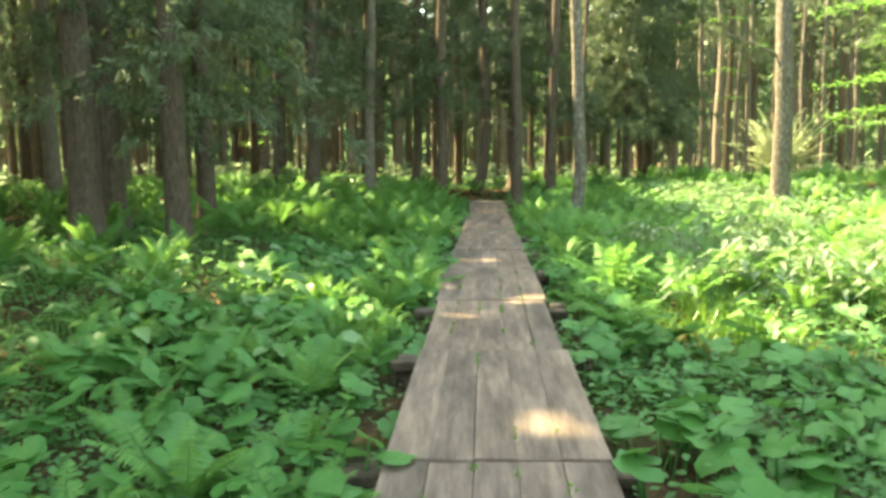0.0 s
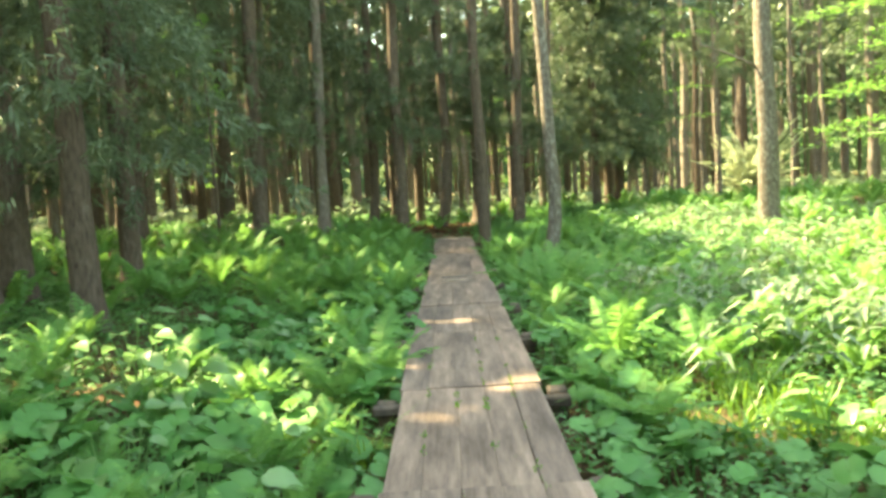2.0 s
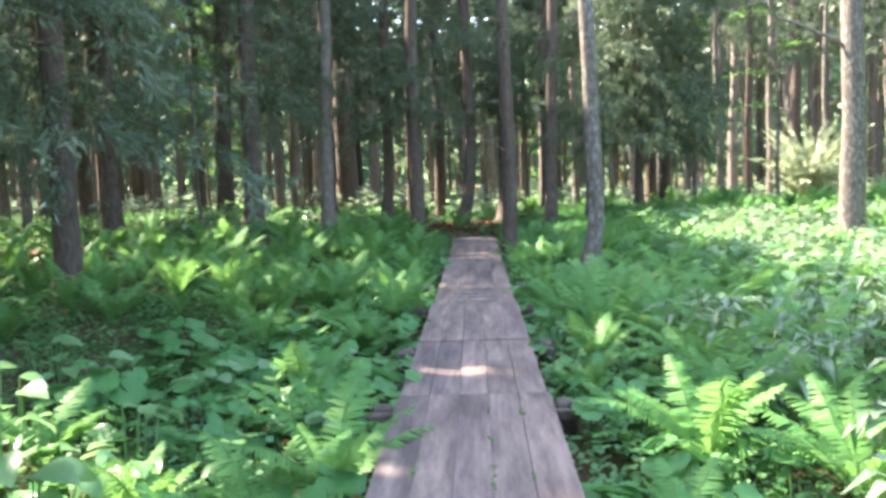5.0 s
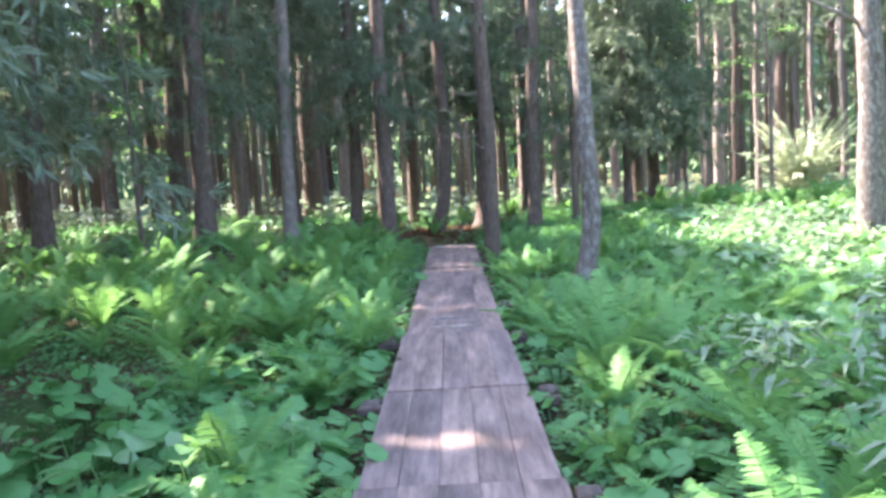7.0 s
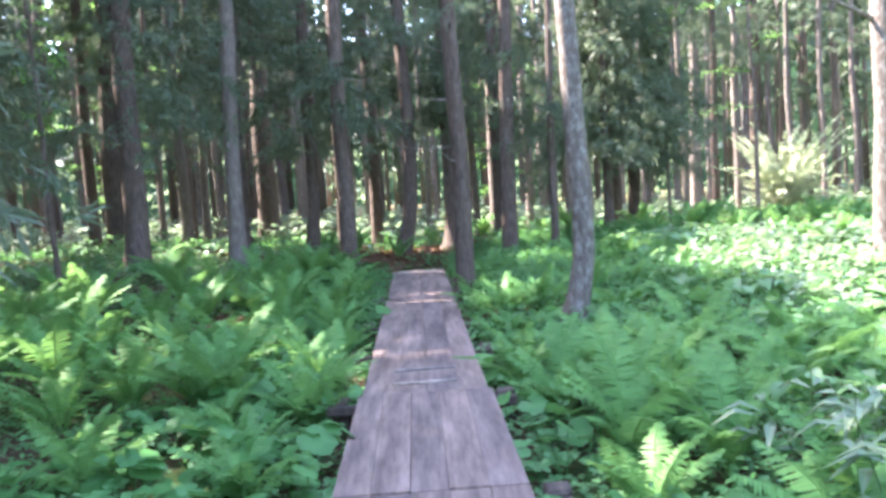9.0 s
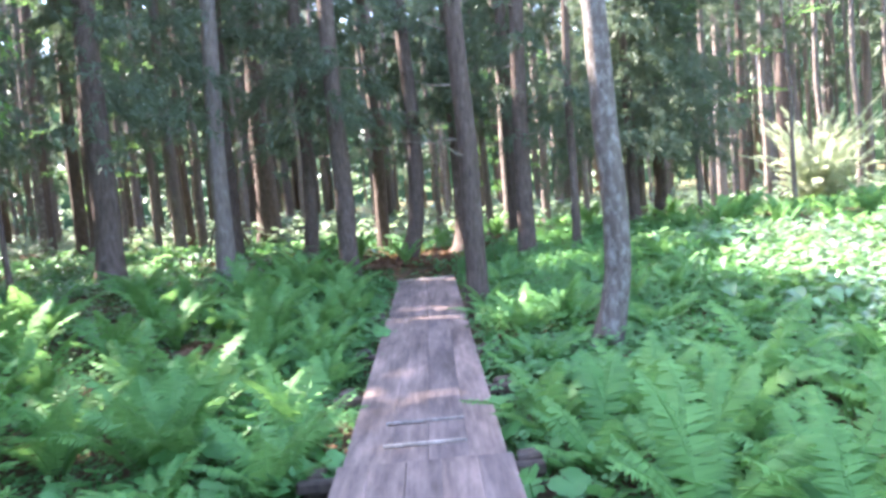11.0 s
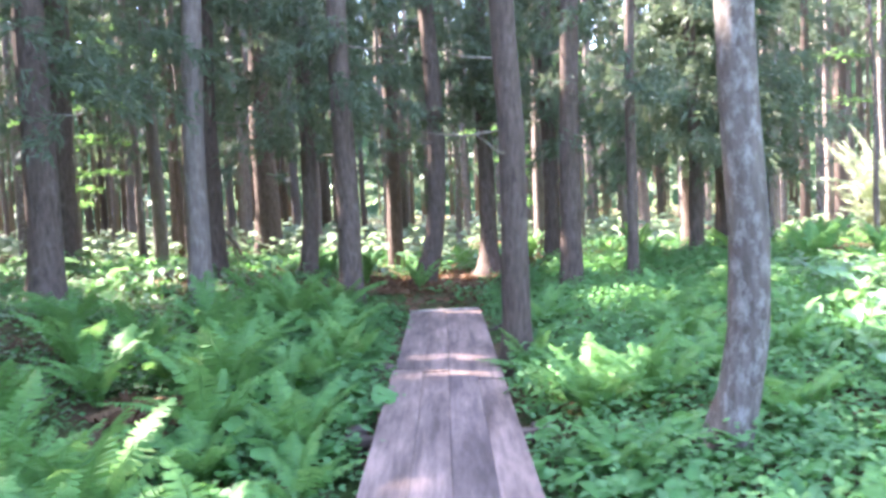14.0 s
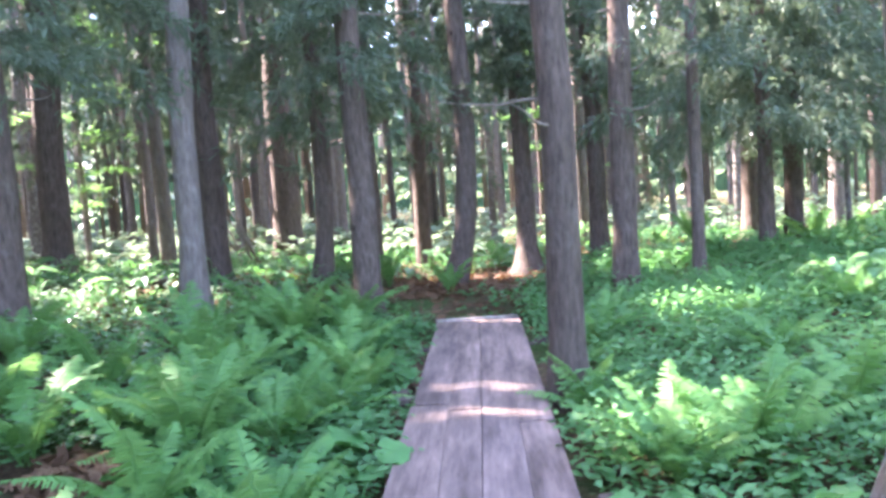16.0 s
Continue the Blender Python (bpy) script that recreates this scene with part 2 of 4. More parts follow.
GREY_BARK = bark_material("grey_bark", (0.115, 0.09, 0.078), (0.26, 0.213, 0.187), (0.33, 0.29, 0.265))
KNOT_BARK = bark_material("dark_knot", (0.03, 0.02, 0.016), (0.09, 0.06, 0.048), (0.08, 0.06, 0.05))
DEAD_WOOD = bark_material("dead_wood", (0.1, 0.075, 0.06), (0.3, 0.25, 0.21), (0.35, 0.32, 0.28))
PLANK = wood_material("weathered_plank", (0.115, 0.079, 0.068), (0.275, 0.193, 0.169), (0.1, 0.11, 0.04))
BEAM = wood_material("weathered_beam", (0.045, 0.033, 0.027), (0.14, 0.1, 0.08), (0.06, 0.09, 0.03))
CLEAT = wood_material("pale_batten", (0.22, 0.18, 0.155), (0.44, 0.37, 0.33), (0.3, 0.28, 0.2))
SOIL = soil_material()


# ---- building tools ----
class Shape:
    """Vertices and faces that become one mesh."""

    def __init__(self):
        self.v, self.f = [], []

    def face(self, *pts):
        n = len(self.v)
        self.v.extend(pts)
        self.f.append(tuple(range(n, n + len(pts))))

    def blade(self, a, b, side, width, fold=0.0):
        """A leaf-shaped piece from a to b, widest near its first third."""
        n = len(self.v)
        m = a.lerp(b, 0.4)
        up = side.cross(b - a)
        up = up.normalized() * fold if fold and up.length > 1e-6 else Vector()
        self.v.extend((a, m + side * width + up, b, m - side * width + up))
        self.f.append((n, n + 1, n + 2, n + 3))

    def tube(self, path, radii, seg=8, rnd=None, rough=0.0, cap=True):
        n0 = len(self.v)
        for k, (p, r) in enumerate(zip(path, radii)):
            d = (path[min(k + 1, len(path) - 1)] - path[max(k - 1, 0)]).normalized()
            u = d.orthogonal().normalized() if abs(d.z) < 0.7 else Vector((1, 0, 0)) - d * d.x
            u.normalize()
            w = d.cross(u)
            for j in range(seg):
                a = 2 * math.pi * j / seg
                rr = r * (1 + (rnd.uniform(-rough, rough) if rnd else 0))
                self.v.append(p + (u * math.cos(a) + w * math.sin(a)) * rr)
        for k in range(len(path) - 1):
            for j in range(seg):
                a, b = n0 + k * seg + j, n0 + k * seg + (j + 1) % seg
                self.f.append((a, b, b + seg, a + seg))
        if cap:
            self.f.append(tuple(n0 + (len(path) - 1) * seg + j for j in range(seg)))
            self.f.append(tuple(n0 + j for j in reversed(range(seg))))

    def mesh(self, name, material, smooth=False):
        me = bpy.data.meshes.new(name)
        me.from_pydata([tuple(v) for v in self.v], [], self.f)
        me.materials.append(material)
        if smooth:
            me.polygons.foreach_set("use_smooth", [True] * len(me.polygons))
        me.update()
        return me


def part(name, me, parent, m=None, label=""):
    ob = new(name, me)
    ob.parent = parent
    if m is not None:
        ob.matrix_basis = m
    if label:
        ob["label"] = label
    return ob


def stuff(ob):
    return tagged(ob, kind="stuff")


def rand_dir(rnd):
    while True:
        v = Vector((rnd.uniform(-1, 1), rnd.uniform(-1, 1), rnd.uniform(-1, 1)))
        if 0.05 < v.length < 1:
            return v.normalized()


def ease(a, b, x):
    t = min(1.0, max(0.0, (x - a) / (b - a)))
    return t * t * (3 - 2 * t)


def ground_z(x, y):
    z = -0.3 + 0.2 * ease(13, 23.4, y) + 0.2 * ease(23.6, 25.5, y) + 0.2 * ease(0.7, 1.9, abs(x)) * ease(17, 22, y)
    z += 0.4 * ease(2.3, 4.6, -x) * ease(4, 10, y) * (1 - 0.75 * ease(23, 29, y)) - 0.2 * ease(26, 34, y) - 0.4 * ease(25, 36, y) * ease(3, 9, x)
    z += 0.05 * noise.noise((x * 0.6, y * 0.6, 0)) * ease(0.5, 1.2, abs(x)) + 0.25 * noise.noise((x * 0.07, y * 0.07, 3)) * ease(6, 16, math.hypot(x, y - 12) - 8)
    return z


BEARERS = (-3.0, -0.7, 1.6, 3.82, 6.0, 7.95, 10.2, 12.2, 14.45, 16.4, 18.05, 20.55, 22.6)


def at_bearer(x, y):
    """Where the ends of the bearers show and little grows."""
    return 0.4 < abs(x) < 0.86 and any(-0.2 < y - b < 0.2 for b in BEARERS)


# ---- ground ----
def axis(fine_lo, fine_hi, step):
    inner = list(np.arange(fine_lo, fine_hi + 1e-6, step))
    far = [3, 7, 13, 22, 40, 80, 160, 330, 700]
    return [fine_lo - d for d in reversed(far)] + inner + [fine_hi + d for d in far]


gx, gy = axis(-12, 14, 0.5), axis(-6, 46, 0.5)
g = Shape()
for y in gy:
    for x in gx:
        g.v.append(Vector((x, y, ground_z(x, y))))
for j in range(len(gy) - 1):
    for i in range(len(gx) - 1):
        a = j * len(gx) + i
        g.f.append((a, a + 1, a + 1 + len(gx), a + len(gx)))
tagged(new("ground", g.mesh("ground", SOIL, True)), "brown forest soil with leaf litter and moss", "ground", kind="structure")


# ---- boardwalk ----
def box(lo, hi, rnd, wob=0.004, bevel=0.006):
    bm = bmesh.new()
    c = [(a + b) / 2 for a, b in zip(lo, hi)]
    d = [b - a for a, b in zip(lo, hi)]
    bmesh.ops.create_cube(bm, size=1, matrix=Matrix.Translation(c) @ Matrix.Diagonal((*d, 1)))
    for v in bm.verts:
        v.co += Vector((rnd.uniform(-wob, wob), rnd.uniform(-wob, wob), rnd.uniform(-wob, wob)))
    bmesh.ops.bevel(bm, geom=bm.edges[:], offset=bevel, segments=1, affect="EDGES")
    return bm


def boxed(name, lo, hi, material, parent, rnd, wob=0.004, bevel=0.006, label=""):
    bm = box(lo, hi, rnd, wob, bevel)
    me = bpy.data.meshes.new(name)
    bm.to_mesh(me)
    bm.free()
    me.materials.append(material)
    return part(name, me, parent, label=label)


def boardwalk():
    rnd = random.Random(4)
    walkway = tagged(new("boardwalk"), "narrow boardwalk of weathered grey-brown planks on low bearers", "boardwalk", kind="thing")
    five = (-0.53, -0.325, -0.11, 0.1, 0.315, 0.53)
    four = (-0.49, -0.215, 0.02, 0.27, 0.49)
    sections = [(-4.2, -0.6, five, 0.0), (-0.6, 1.55, five, 0.012), (1.55, 3.76, five, 0.0), (3.76, 5.97, five, 0.012), (5.97, 8.1, five, -0.004),
                (8.1, 10.38, five, 0.006), (10.38, 12.27, five, 0.0), (12.27, 14.4, five, 0.01), (14.4, 19.75, four, 0.0), (19.75, 23.82, four, 0.008)]
    for k, (y0, y1, edges, lift) in enumerate(sections):
        seams = [rnd.choice((0.0003, 0.0007, 0.0012, 0.0028)) for _ in edges]
        for i, (a, b) in enumerate(zip(edges, edges[1:])):
            e0, e1 = (rnd.uniform(-0.02, 0.02) for _ in range(2))
            x0 = a + (rnd.uniform(-0.025, 0.01) if i == 0 else seams[i] * rnd.uniform(0.3, 1))
            x1 = b + (rnd.uniform(-0.01, 0.025) if i == len(edges) - 2 else -seams[i + 1] * rnd.uniform(0.3, 1))
            top = lift + rnd.uniform(-0.004, 0.004)
            j0, j1 = (0.34 - 0.8 * (i + 0.5) / 4 if y == 19.75 else 0.0 for y in (y0, y1))
            boxed("plank", (x0, y0 + j0 + 0.003 + e0 * 0.4, top - 0.055), (x1, y1 + j1 - 0.003, top), PLANK, walkway, rnd, 0.001, 0.0025)
    for y in BEARERS:
        r = rnd.uniform(-0.04, 0.04)
        gz = ground_z(0.8, y)
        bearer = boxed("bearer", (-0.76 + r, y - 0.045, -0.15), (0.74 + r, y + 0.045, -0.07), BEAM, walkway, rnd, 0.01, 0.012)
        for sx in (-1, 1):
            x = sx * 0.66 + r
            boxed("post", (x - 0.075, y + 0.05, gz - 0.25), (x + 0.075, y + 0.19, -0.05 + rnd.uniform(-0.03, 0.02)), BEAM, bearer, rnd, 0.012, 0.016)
    for y in (14.72, 15.22):
        boxed("cleat", (-0.27, y - 0.012, 0.002), (0.27, y + 0.012, 0.021), CLEAT, walkway, rnd, 0.003, 0.004, "pale batten nailed across the planks")
    boxed("end_board", (-0.5, 23.83, -0.1), (0.48, 23.9, 0.03), CLEAT, walkway, rnd, 0.004, 0.008, "pale sawn end board")


boardwalk()


# ---- trees ----
def trunk_path(h, lean, curve, wander, rnd, bow=0.0):
    """Points of a trunk from under the ground upwards; curve bends the foot sideways."""
    pts = []
    zs = [-0.4, -0.05, 0.2, 0.5, 0.9, 1.5, 2.3, 3.2, 4.5, 6, 8, 10.5, h]
    for z in zs:
        off = -curve * math.exp(-max(z, 0) / 0.7) + bow * math.exp(-(((z - 1.1) / 1.0) ** 2))
        w = wander * math.sin(z * 1.1 + lean * 90) * ease(0.5, 3, z)
        pts.append(Vector((lean * z + off + w, wander * 0.5 * math.cos(z * 0.9), z)))
    return pts


def trunk_shape(r, h, lean=0.0, curve=0.0, wander=0.02, flare=0.55, seg=14, seed=0, bow=0.0):
    rnd = random.Random(seed)
    pts = trunk_path(h, lean, curve, wander, rnd, bow)
    radii = []
    for p in pts:
        z = max(p.z, 0.0)
        radii.append(max(0.02, r * (1.06 - 0.75 * (z / h)) * (1 + flare * math.exp(-z / 0.22)) * rnd.uniform(0.97, 1.03)))
    s = Shape()
    s.tube(pts, radii, seg, rnd, 0.035)
    return s, pts, radii


def bough(s, root, out, length, rnd, blades, size, droop, ok=None, wide=0.13):
    """A drooping conifer branch: sprays of needles hanging off a thin stem."""
    side = Vector((-out.y, out.x, 0))
    stem = [root + out * (length * t) + Vector((0, 0, 0.25 * length * t - droop * length * t * t)) for t in (0, 0.25, 0.5, 0.75, 1.0)]
    tufts = []
    for _ in range(max(5, blades // 14)):
        t = rnd.random() ** 0.75
        k = min(3, int(t * 4))
        spread = 0.42 * length * (1 - 0.65 * t) + 0.08
        q = stem[k].lerp(stem[k + 1], t * 4 - k) + side * rnd.gauss(0, spread * 0.5)
        axis_ = (out * rnd.uniform(0.1, 0.8) + side * rnd.uniform(-0.6, 0.6) + Vector((0, 0, rnd.uniform(-1.1, -0.1)))).normalized()
        tufts.append((q, axis_, rnd.uniform(0.12, 0.34)))
    for _ in range(blades):
        p, axis_, reach = tufts[rnd.randrange(len(tufts))]
        q = p + axis_ * (reach * rnd.random()) + Vector((rnd.gauss(0, 0.03), rnd.gauss(0, 0.03), rnd.gauss(0, 0.03)))
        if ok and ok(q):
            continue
        d = (axis_ + rand_dir(rnd) * 0.75).normalized()
        ln = size * rnd.uniform(0.6, 1.3)
        s.blade(q, q + d * ln, rand_dir(rnd).cross(d).normalized(), ln * wide)


def conifer_crown(seed, h0, h1, reach, boughs, blades, size, droop=0.55, at=None, lean=0.0, wide=0.13):
    rnd = random.Random(seed)
    s = Shape()
    # needles that would shade a picked sunlit place are left out
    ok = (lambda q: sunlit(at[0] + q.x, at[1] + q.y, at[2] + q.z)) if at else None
    for k in range(boughs):
        z = h0 + (h1 - h0) * ((k + rnd.random()) / boughs) ** 1.1
        a = rnd.uniform(0, 2 * math.pi)
        ln = reach * rnd.uniform(0.55, 1.1) * (1 - 0.45 * (z - h0) / (h1 - h0 + 1e-6))
        bough(s, Vector((lean * z, 0, z)), Vector((math.cos(a), math.sin(a), 0)), ln, rnd, blades, size, droop * rnd.uniform(0.6, 1.3), ok, wide)
    return s


def canopy(seed, at, h0, h1, reach, count, size):
    """The upper crown: coarse sprays put in for shade, left out over lit places."""
    rnd = random.Random(seed)
    s = Shape()
    for _ in range(count):
        z = rnd.uniform(h0, h1)
        rr = reach * (1 - 0.6 * (z - h0) / (h1 - h0)) * math.sqrt(rnd.random())
        a = rnd.uniform(0, 2 * math.pi)
        q = Vector((rr * math.cos(a), rr * math.sin(a), z - 0.3 * rr))
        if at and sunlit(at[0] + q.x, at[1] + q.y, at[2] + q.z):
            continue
        d = rand_dir(rnd)
        d.z *= 0.5
        s.blade(q, q + d.normalized() * size, rand_dir(rnd).cross(d).normalized(), size * 0.3)
    return s


def dead_twig(rnd, length):
    s = Shape()
    p, d, pts = Vector(), Vector((1, rnd.uniform(-0.3, 0.3), rnd.uniform(-0.35, 0.3))).normalized(), []
    for k in range(6):
        pts.append(p.copy())
        p = p + d * length / 5
        d = (d + Vector((0, rnd.uniform(-0.25, 0.25), rnd.uniform(-0.15, 0.3)))).normalized()
    s.tube(pts, [0.016, 0.014, 0.011, 0.009, 0.006, 0.003], 5)
    return s.mesh("dead_twig", DEAD_WOOD)


def knot_mesh():
    bm = bmesh.new()
    bmesh.ops.create_icosphere(bm, subdivisions=1, radius=0.032)
    me = bpy.data.meshes.new("knot")
    bm.to_mesh(me)
    bm.free()
    me.materials.append(KNOT_BARK)
    return me


KNOT = knot_mesh()
TWIGS = [dead_twig(random.Random(70 + k), 0.3 + 0.12 * k) for k in range(5)]


def add_twigs(tree, r, lean, rnd, count):
    for _ in range(count):
        z = rnd.uniform(2.0, 5.5)
        a = rnd.uniform(0, 2 * math.pi)
        part("dead_branch", rnd.choice(TWIGS), tree, Matrix.Translation((lean * z + 0.8 * r * math.cos(a), 0.8 * r * math.sin(a), z)) @ Matrix.Rotation(a, 4, "Z"))


# near trees: x, y, lean, radius, foot curve, kind, lowest bough, reach, fine boughs
NEAR_TREES = [
    ("pale", 1.915, 17.45, -0.024, 0.125, 0.27, 7.0, 2.0, 8), ("cedar", 0.70, 20.2, 0.0, 0.13, 0.02, 6.0, 2.0, 10),
    ("cedar", -1.32, 24.1, 0.007, 0.16, 0.0, 4.2, 1.8, 24), ("cedar", -4.55, 34.0, 0.008, 0.33, 0.0, 4.2, 2.2, 18),
    ("grey", -3.44, 24.0, 0.03, 0.155, 0.0, 5.5, 1.8, 8), ("cedar", -3.7, 25.7, 0.02, 0.18, 0.0, 4.8, 1.8, 14),
    ("cedar", -2.2, 26.5, 0.005, 0.14, 0.15, 3.6, 1.8, 28), ("cedar", 0.0, 26.6, -0.012, 0.16, 0.4, 4.0, 1.9, 30),
    ("cedar", 2.0, 27.4, 0.008, 0.14, 0.0, 3.6, 2.0, 46), ("cedar", 1.8, 24.0, 0.028, 0.145, 0.0, 4.6, 1.6, 14),
    ("cedar", 2.7, 24.1, 0.02, 0.075, 0.0, 3.0, 1.6, 22), ("cedar", -4.67, 22.1, 0.014, 0.19, 0.05, 3.7, 2.2, 32),
    ("cedar", -6.96, 27.6, 0.03, 0.24, 0.0, 4.0, 2.0, 16), ("cedar", -7.2, 20.8, 0.03, 0.17, 0.0, 3.2, 2.3, 32),
    ("cedar", -13.8, 40.0, 0.03, 0.28, 0.0, 4.0, 2.4, 16), ("cedar", -4.42, 11.5, -0.01, 0.168, 0.0, 3.2, 2.6, 34),
    ("cedar", -6.06, 12.1, 0.005, 0.24, 0.0, 4.2, 2.0, 12), ("cedar", -6.4, 13.7, 0.0, 0.235, 0.0, 4.0, 2.0, 12),
    ("cedar", -5.1, 14.7, 0.012, 0.16, 0.0, 3.2, 2.3, 32), ("pale", 6.82, 19.7, -0.003, 0.215, 0.0, 7.0, 2.0, 6),
    ("grey", 10.4, 38.5, 0.02, 0.2, 0.0, 7.5, 2.0, 8), ("pale", 15.8, 47.0, 0.006, 0.22, 0.0, 8.0, 2.0, 8),
    ("cedar", 14.2, 42.0, 0.006, 0.26, 0.0, 7.0, 2.0, 10), ("cedar", 9.8, 34.8, 0.015, 0.13, 0.0, 6.0, 1.8, 10),
    ("cedar", 5.6, 31.1, 0.01, 0.18, 0.0, 3.0, 2.3, 40), ("cedar", 0.85, 27.7, 0.006, 0.15, 0.0, 3.8, 1.9, 30),
    ("cedar", -14.5, 41.5, 0.007, 0.27, 0.0, 5.0, 2.0, 12), ("cedar", -9.3, 25.2, 0.01, 0.17, 0.0, 3.8, 2.4, 30), ("cedar", -11.4, 28.6, 0.0, 0.2, 0.0, 3.8, 2.5, 32), ("cedar", -8.7, 30.8, 0.01, 0.16, 0.0, 4.0, 2.3, 26),
    ("sapling", -5.1, 19.9, -0.02, 0.04, 0.0, 3.0, 1.2, 6),
    ("cedar", 4.35, 26.5, 0.0, 0.11, 0.0, 2.7, 2.1, 95), ("cedar", 5.4, 28.3, 0.01, 0.14, 0.0, 2.6, 2.2, 85)]
TREE_LABELS = {"grey": "tall straight tree with smooth grey bark", "pale": "tall straight tree with pale grey lichen-patched bark", "cedar": "tall conifer with furrowed reddish-brown bark and drooping boughs",
               "sapling": "thin bare-stemmed young tree among ferns"}
TREE_NAMES = {"grey": "grey_barked_tree", "pale": "pale_barked_tree", "cedar": "conifer_tree", "sapling": "young_tree"}


def near_tree(k, kind, x, y, lean, r, curve, low, reach, boughs):
    rnd = random.Random(300 + k)
    gz = ground_z(x, y) - 0.02
    h = rnd.uniform(15, 18) if kind != "sapling" else 5.5
    tree = tagged(new(TREE_NAMES[kind]), TREE_LABELS[kind], "tree", "forest trees")
    tree.location = (x, y, gz)
    bark = {"pale": PALE_BARK, "grey": GREY_BARK}.get(kind, BARK)
    s, _, _ = trunk_shape(r, h, lean, curve, 0.02 + 0.025 * rnd.random(), 1.5 if (x, y) == (0.85, 27.7) else 0.55, 18, k, 0.1 if kind == "pale" and curve else 0.0)
    part("trunk", s.mesh("trunk", bark, True), tree)
    # two conifers stay uncut and get a thicker top, to keep them shaded
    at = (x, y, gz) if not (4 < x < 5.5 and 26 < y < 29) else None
    if kind == "sapling":
        part("crown", conifer_crown(k, 2.6, 5.2, 1.0, 8, 70, 0.12, 0.3, at, lean).mesh("crown", BRIGHT), tree)
        return tree
    stuff(part("crown", conifer_crown(k, low - (1.3 if x < 0 else 0.8), 8.5, reach * 1.1, int(boughs * 1.5), 310, 0.16, 0.6, at, lean, 0.08).mesh("crown", NEEDLE), tree))
    # tops above the view, thickened on the left to shade the floor
    stuff(part("upper_crown", canopy(k, at, 8.5 if at else 6.5, h, 4.6 if x < -3 else 3.2, 1800 if x < -3 else 420 if at else 1500, 0.4).mesh("upper_crown", NEEDLE), tree))
    if kind == "cedar":
        add_twigs(tree, r, lean, rnd, 7 if y < 28 else 3)
    for _ in range(3 if y < 28 and kind == "cedar" else 0):
        a, z = rnd.uniform(math.pi, 2 * math.pi), rnd.uniform(0.7, 4.2)
        foot = -curve * math.exp(-z / 0.7)
        m = Matrix.Translation((lean * z + foot + 0.96 * r * math.cos(a), 0.96 * r * math.sin(a), z)) @ Matrix.Rotation(a, 4, "Z")
        part("knot", KNOT, tree, m @ Matrix.Diagonal((0.6, 1, rnd.uniform(1, 1.6), 1)), "dark knot in the bark")
    for _ in range(2 if kind != "pale" and y < 27 else 0):
        a, z = rnd.uniform(0, 2 * math.pi), rnd.uniform(2.6, 4.6)
        s = Shape()
        for _ in range(4):
            b = a + rnd.uniform(-0.9, 0.9)
            bough(s, Vector((lean * z, 0, z + rnd.uniform(-0.15, 0.15))), Vector((math.cos(b), math.sin(b), 0)), r + rnd.uniform(0.3, 0.6), rnd, 60, 0.11, 0.4, None, 0.08)
        stuff(part("sprig", s.mesh("sprig", NEEDLE), tree))
    return tree


for k, (kind, x, y, lean, r, curve, low, reach, boughs) in enumerate(NEAR_TREES):
    t = near_tree(k, kind, x, y, lean, r, curve, low, reach, boughs)
    if (x, y) == (6.82, 19.7):
        s = Shape()
        s.tube([Vector(p) for p in ((-0.15, 0, 3.6), (-0.5, -0.05, 3.78), (-0.95, -0.1, 3.98), (-1.38, -0.1, 4.14), (-1.52, -0.08, 4.42), (-1.58, -0.05, 4.95))], [0.045, 0.032, 0.026, 0.023, 0.02, 0.01], 8)
        part("limb", s.mesh("limb", PALE_BARK, True), t, label="bare pale limb that kinks upwards")


# bare slender trunks behind the near trees: x, y, radius
POLES = [(7.18, 37, 0.12), (9.16, 41, 0.1), (8.59, 34, 0.11), (12.56, 43, 0.13), (11.02, 36, 0.12), (16.59, 46, 0.14), (14.71, 40, 0.12), (20.1, 50, 0.15), (14.52, 37, 0.1), (18.63, 44, 0.13), (16.76, 39, 0.11), (20.38, 42, 0.13), (-12.97, 38, 0.15), (-13.36, 42, 0.13), (-7.49, 33, 0.1), (-9.2, 44, 0.14), (-4.08, 38, 0.12), (-1.49, 35, 0.1), (0.47, 36, 0.09), (3.6, 34, 0.12), (5.28, 42, 0.14)]


def pole_tree(k, x, y, r):
    rnd = random.Random(1900 + k)
    tree = tagged(new("slender_tree"), "slender straight tree with pale bare trunk and high thin crown", "tree", "forest trees")
    tree.location = (x, y, ground_z(x, y) - 0.03)
    lean = rnd.uniform(-0.012, 0.022)
    s, _, _ = trunk_shape(r, 17, lean, 0.0, 0.06, 0.35, 10, 1900 + k)
    part("trunk", s.mesh("trunk", PALE_BARK if k % 3 == 0 else GREY_BARK, True), tree)
    stuff(part("crown", conifer_crown(1930 + k, rnd.uniform(5.0, 7.5), 13.5, 1.7, 20, 80, 0.26, 0.5, tuple(tree.location), lean, 0.085).mesh("crown", NEEDLE), tree))
    add_twigs(tree, r, lean, rnd, 3)


for k, (x, y, r) in enumerate(POLES):
    pole_tree(k, x, y, r)


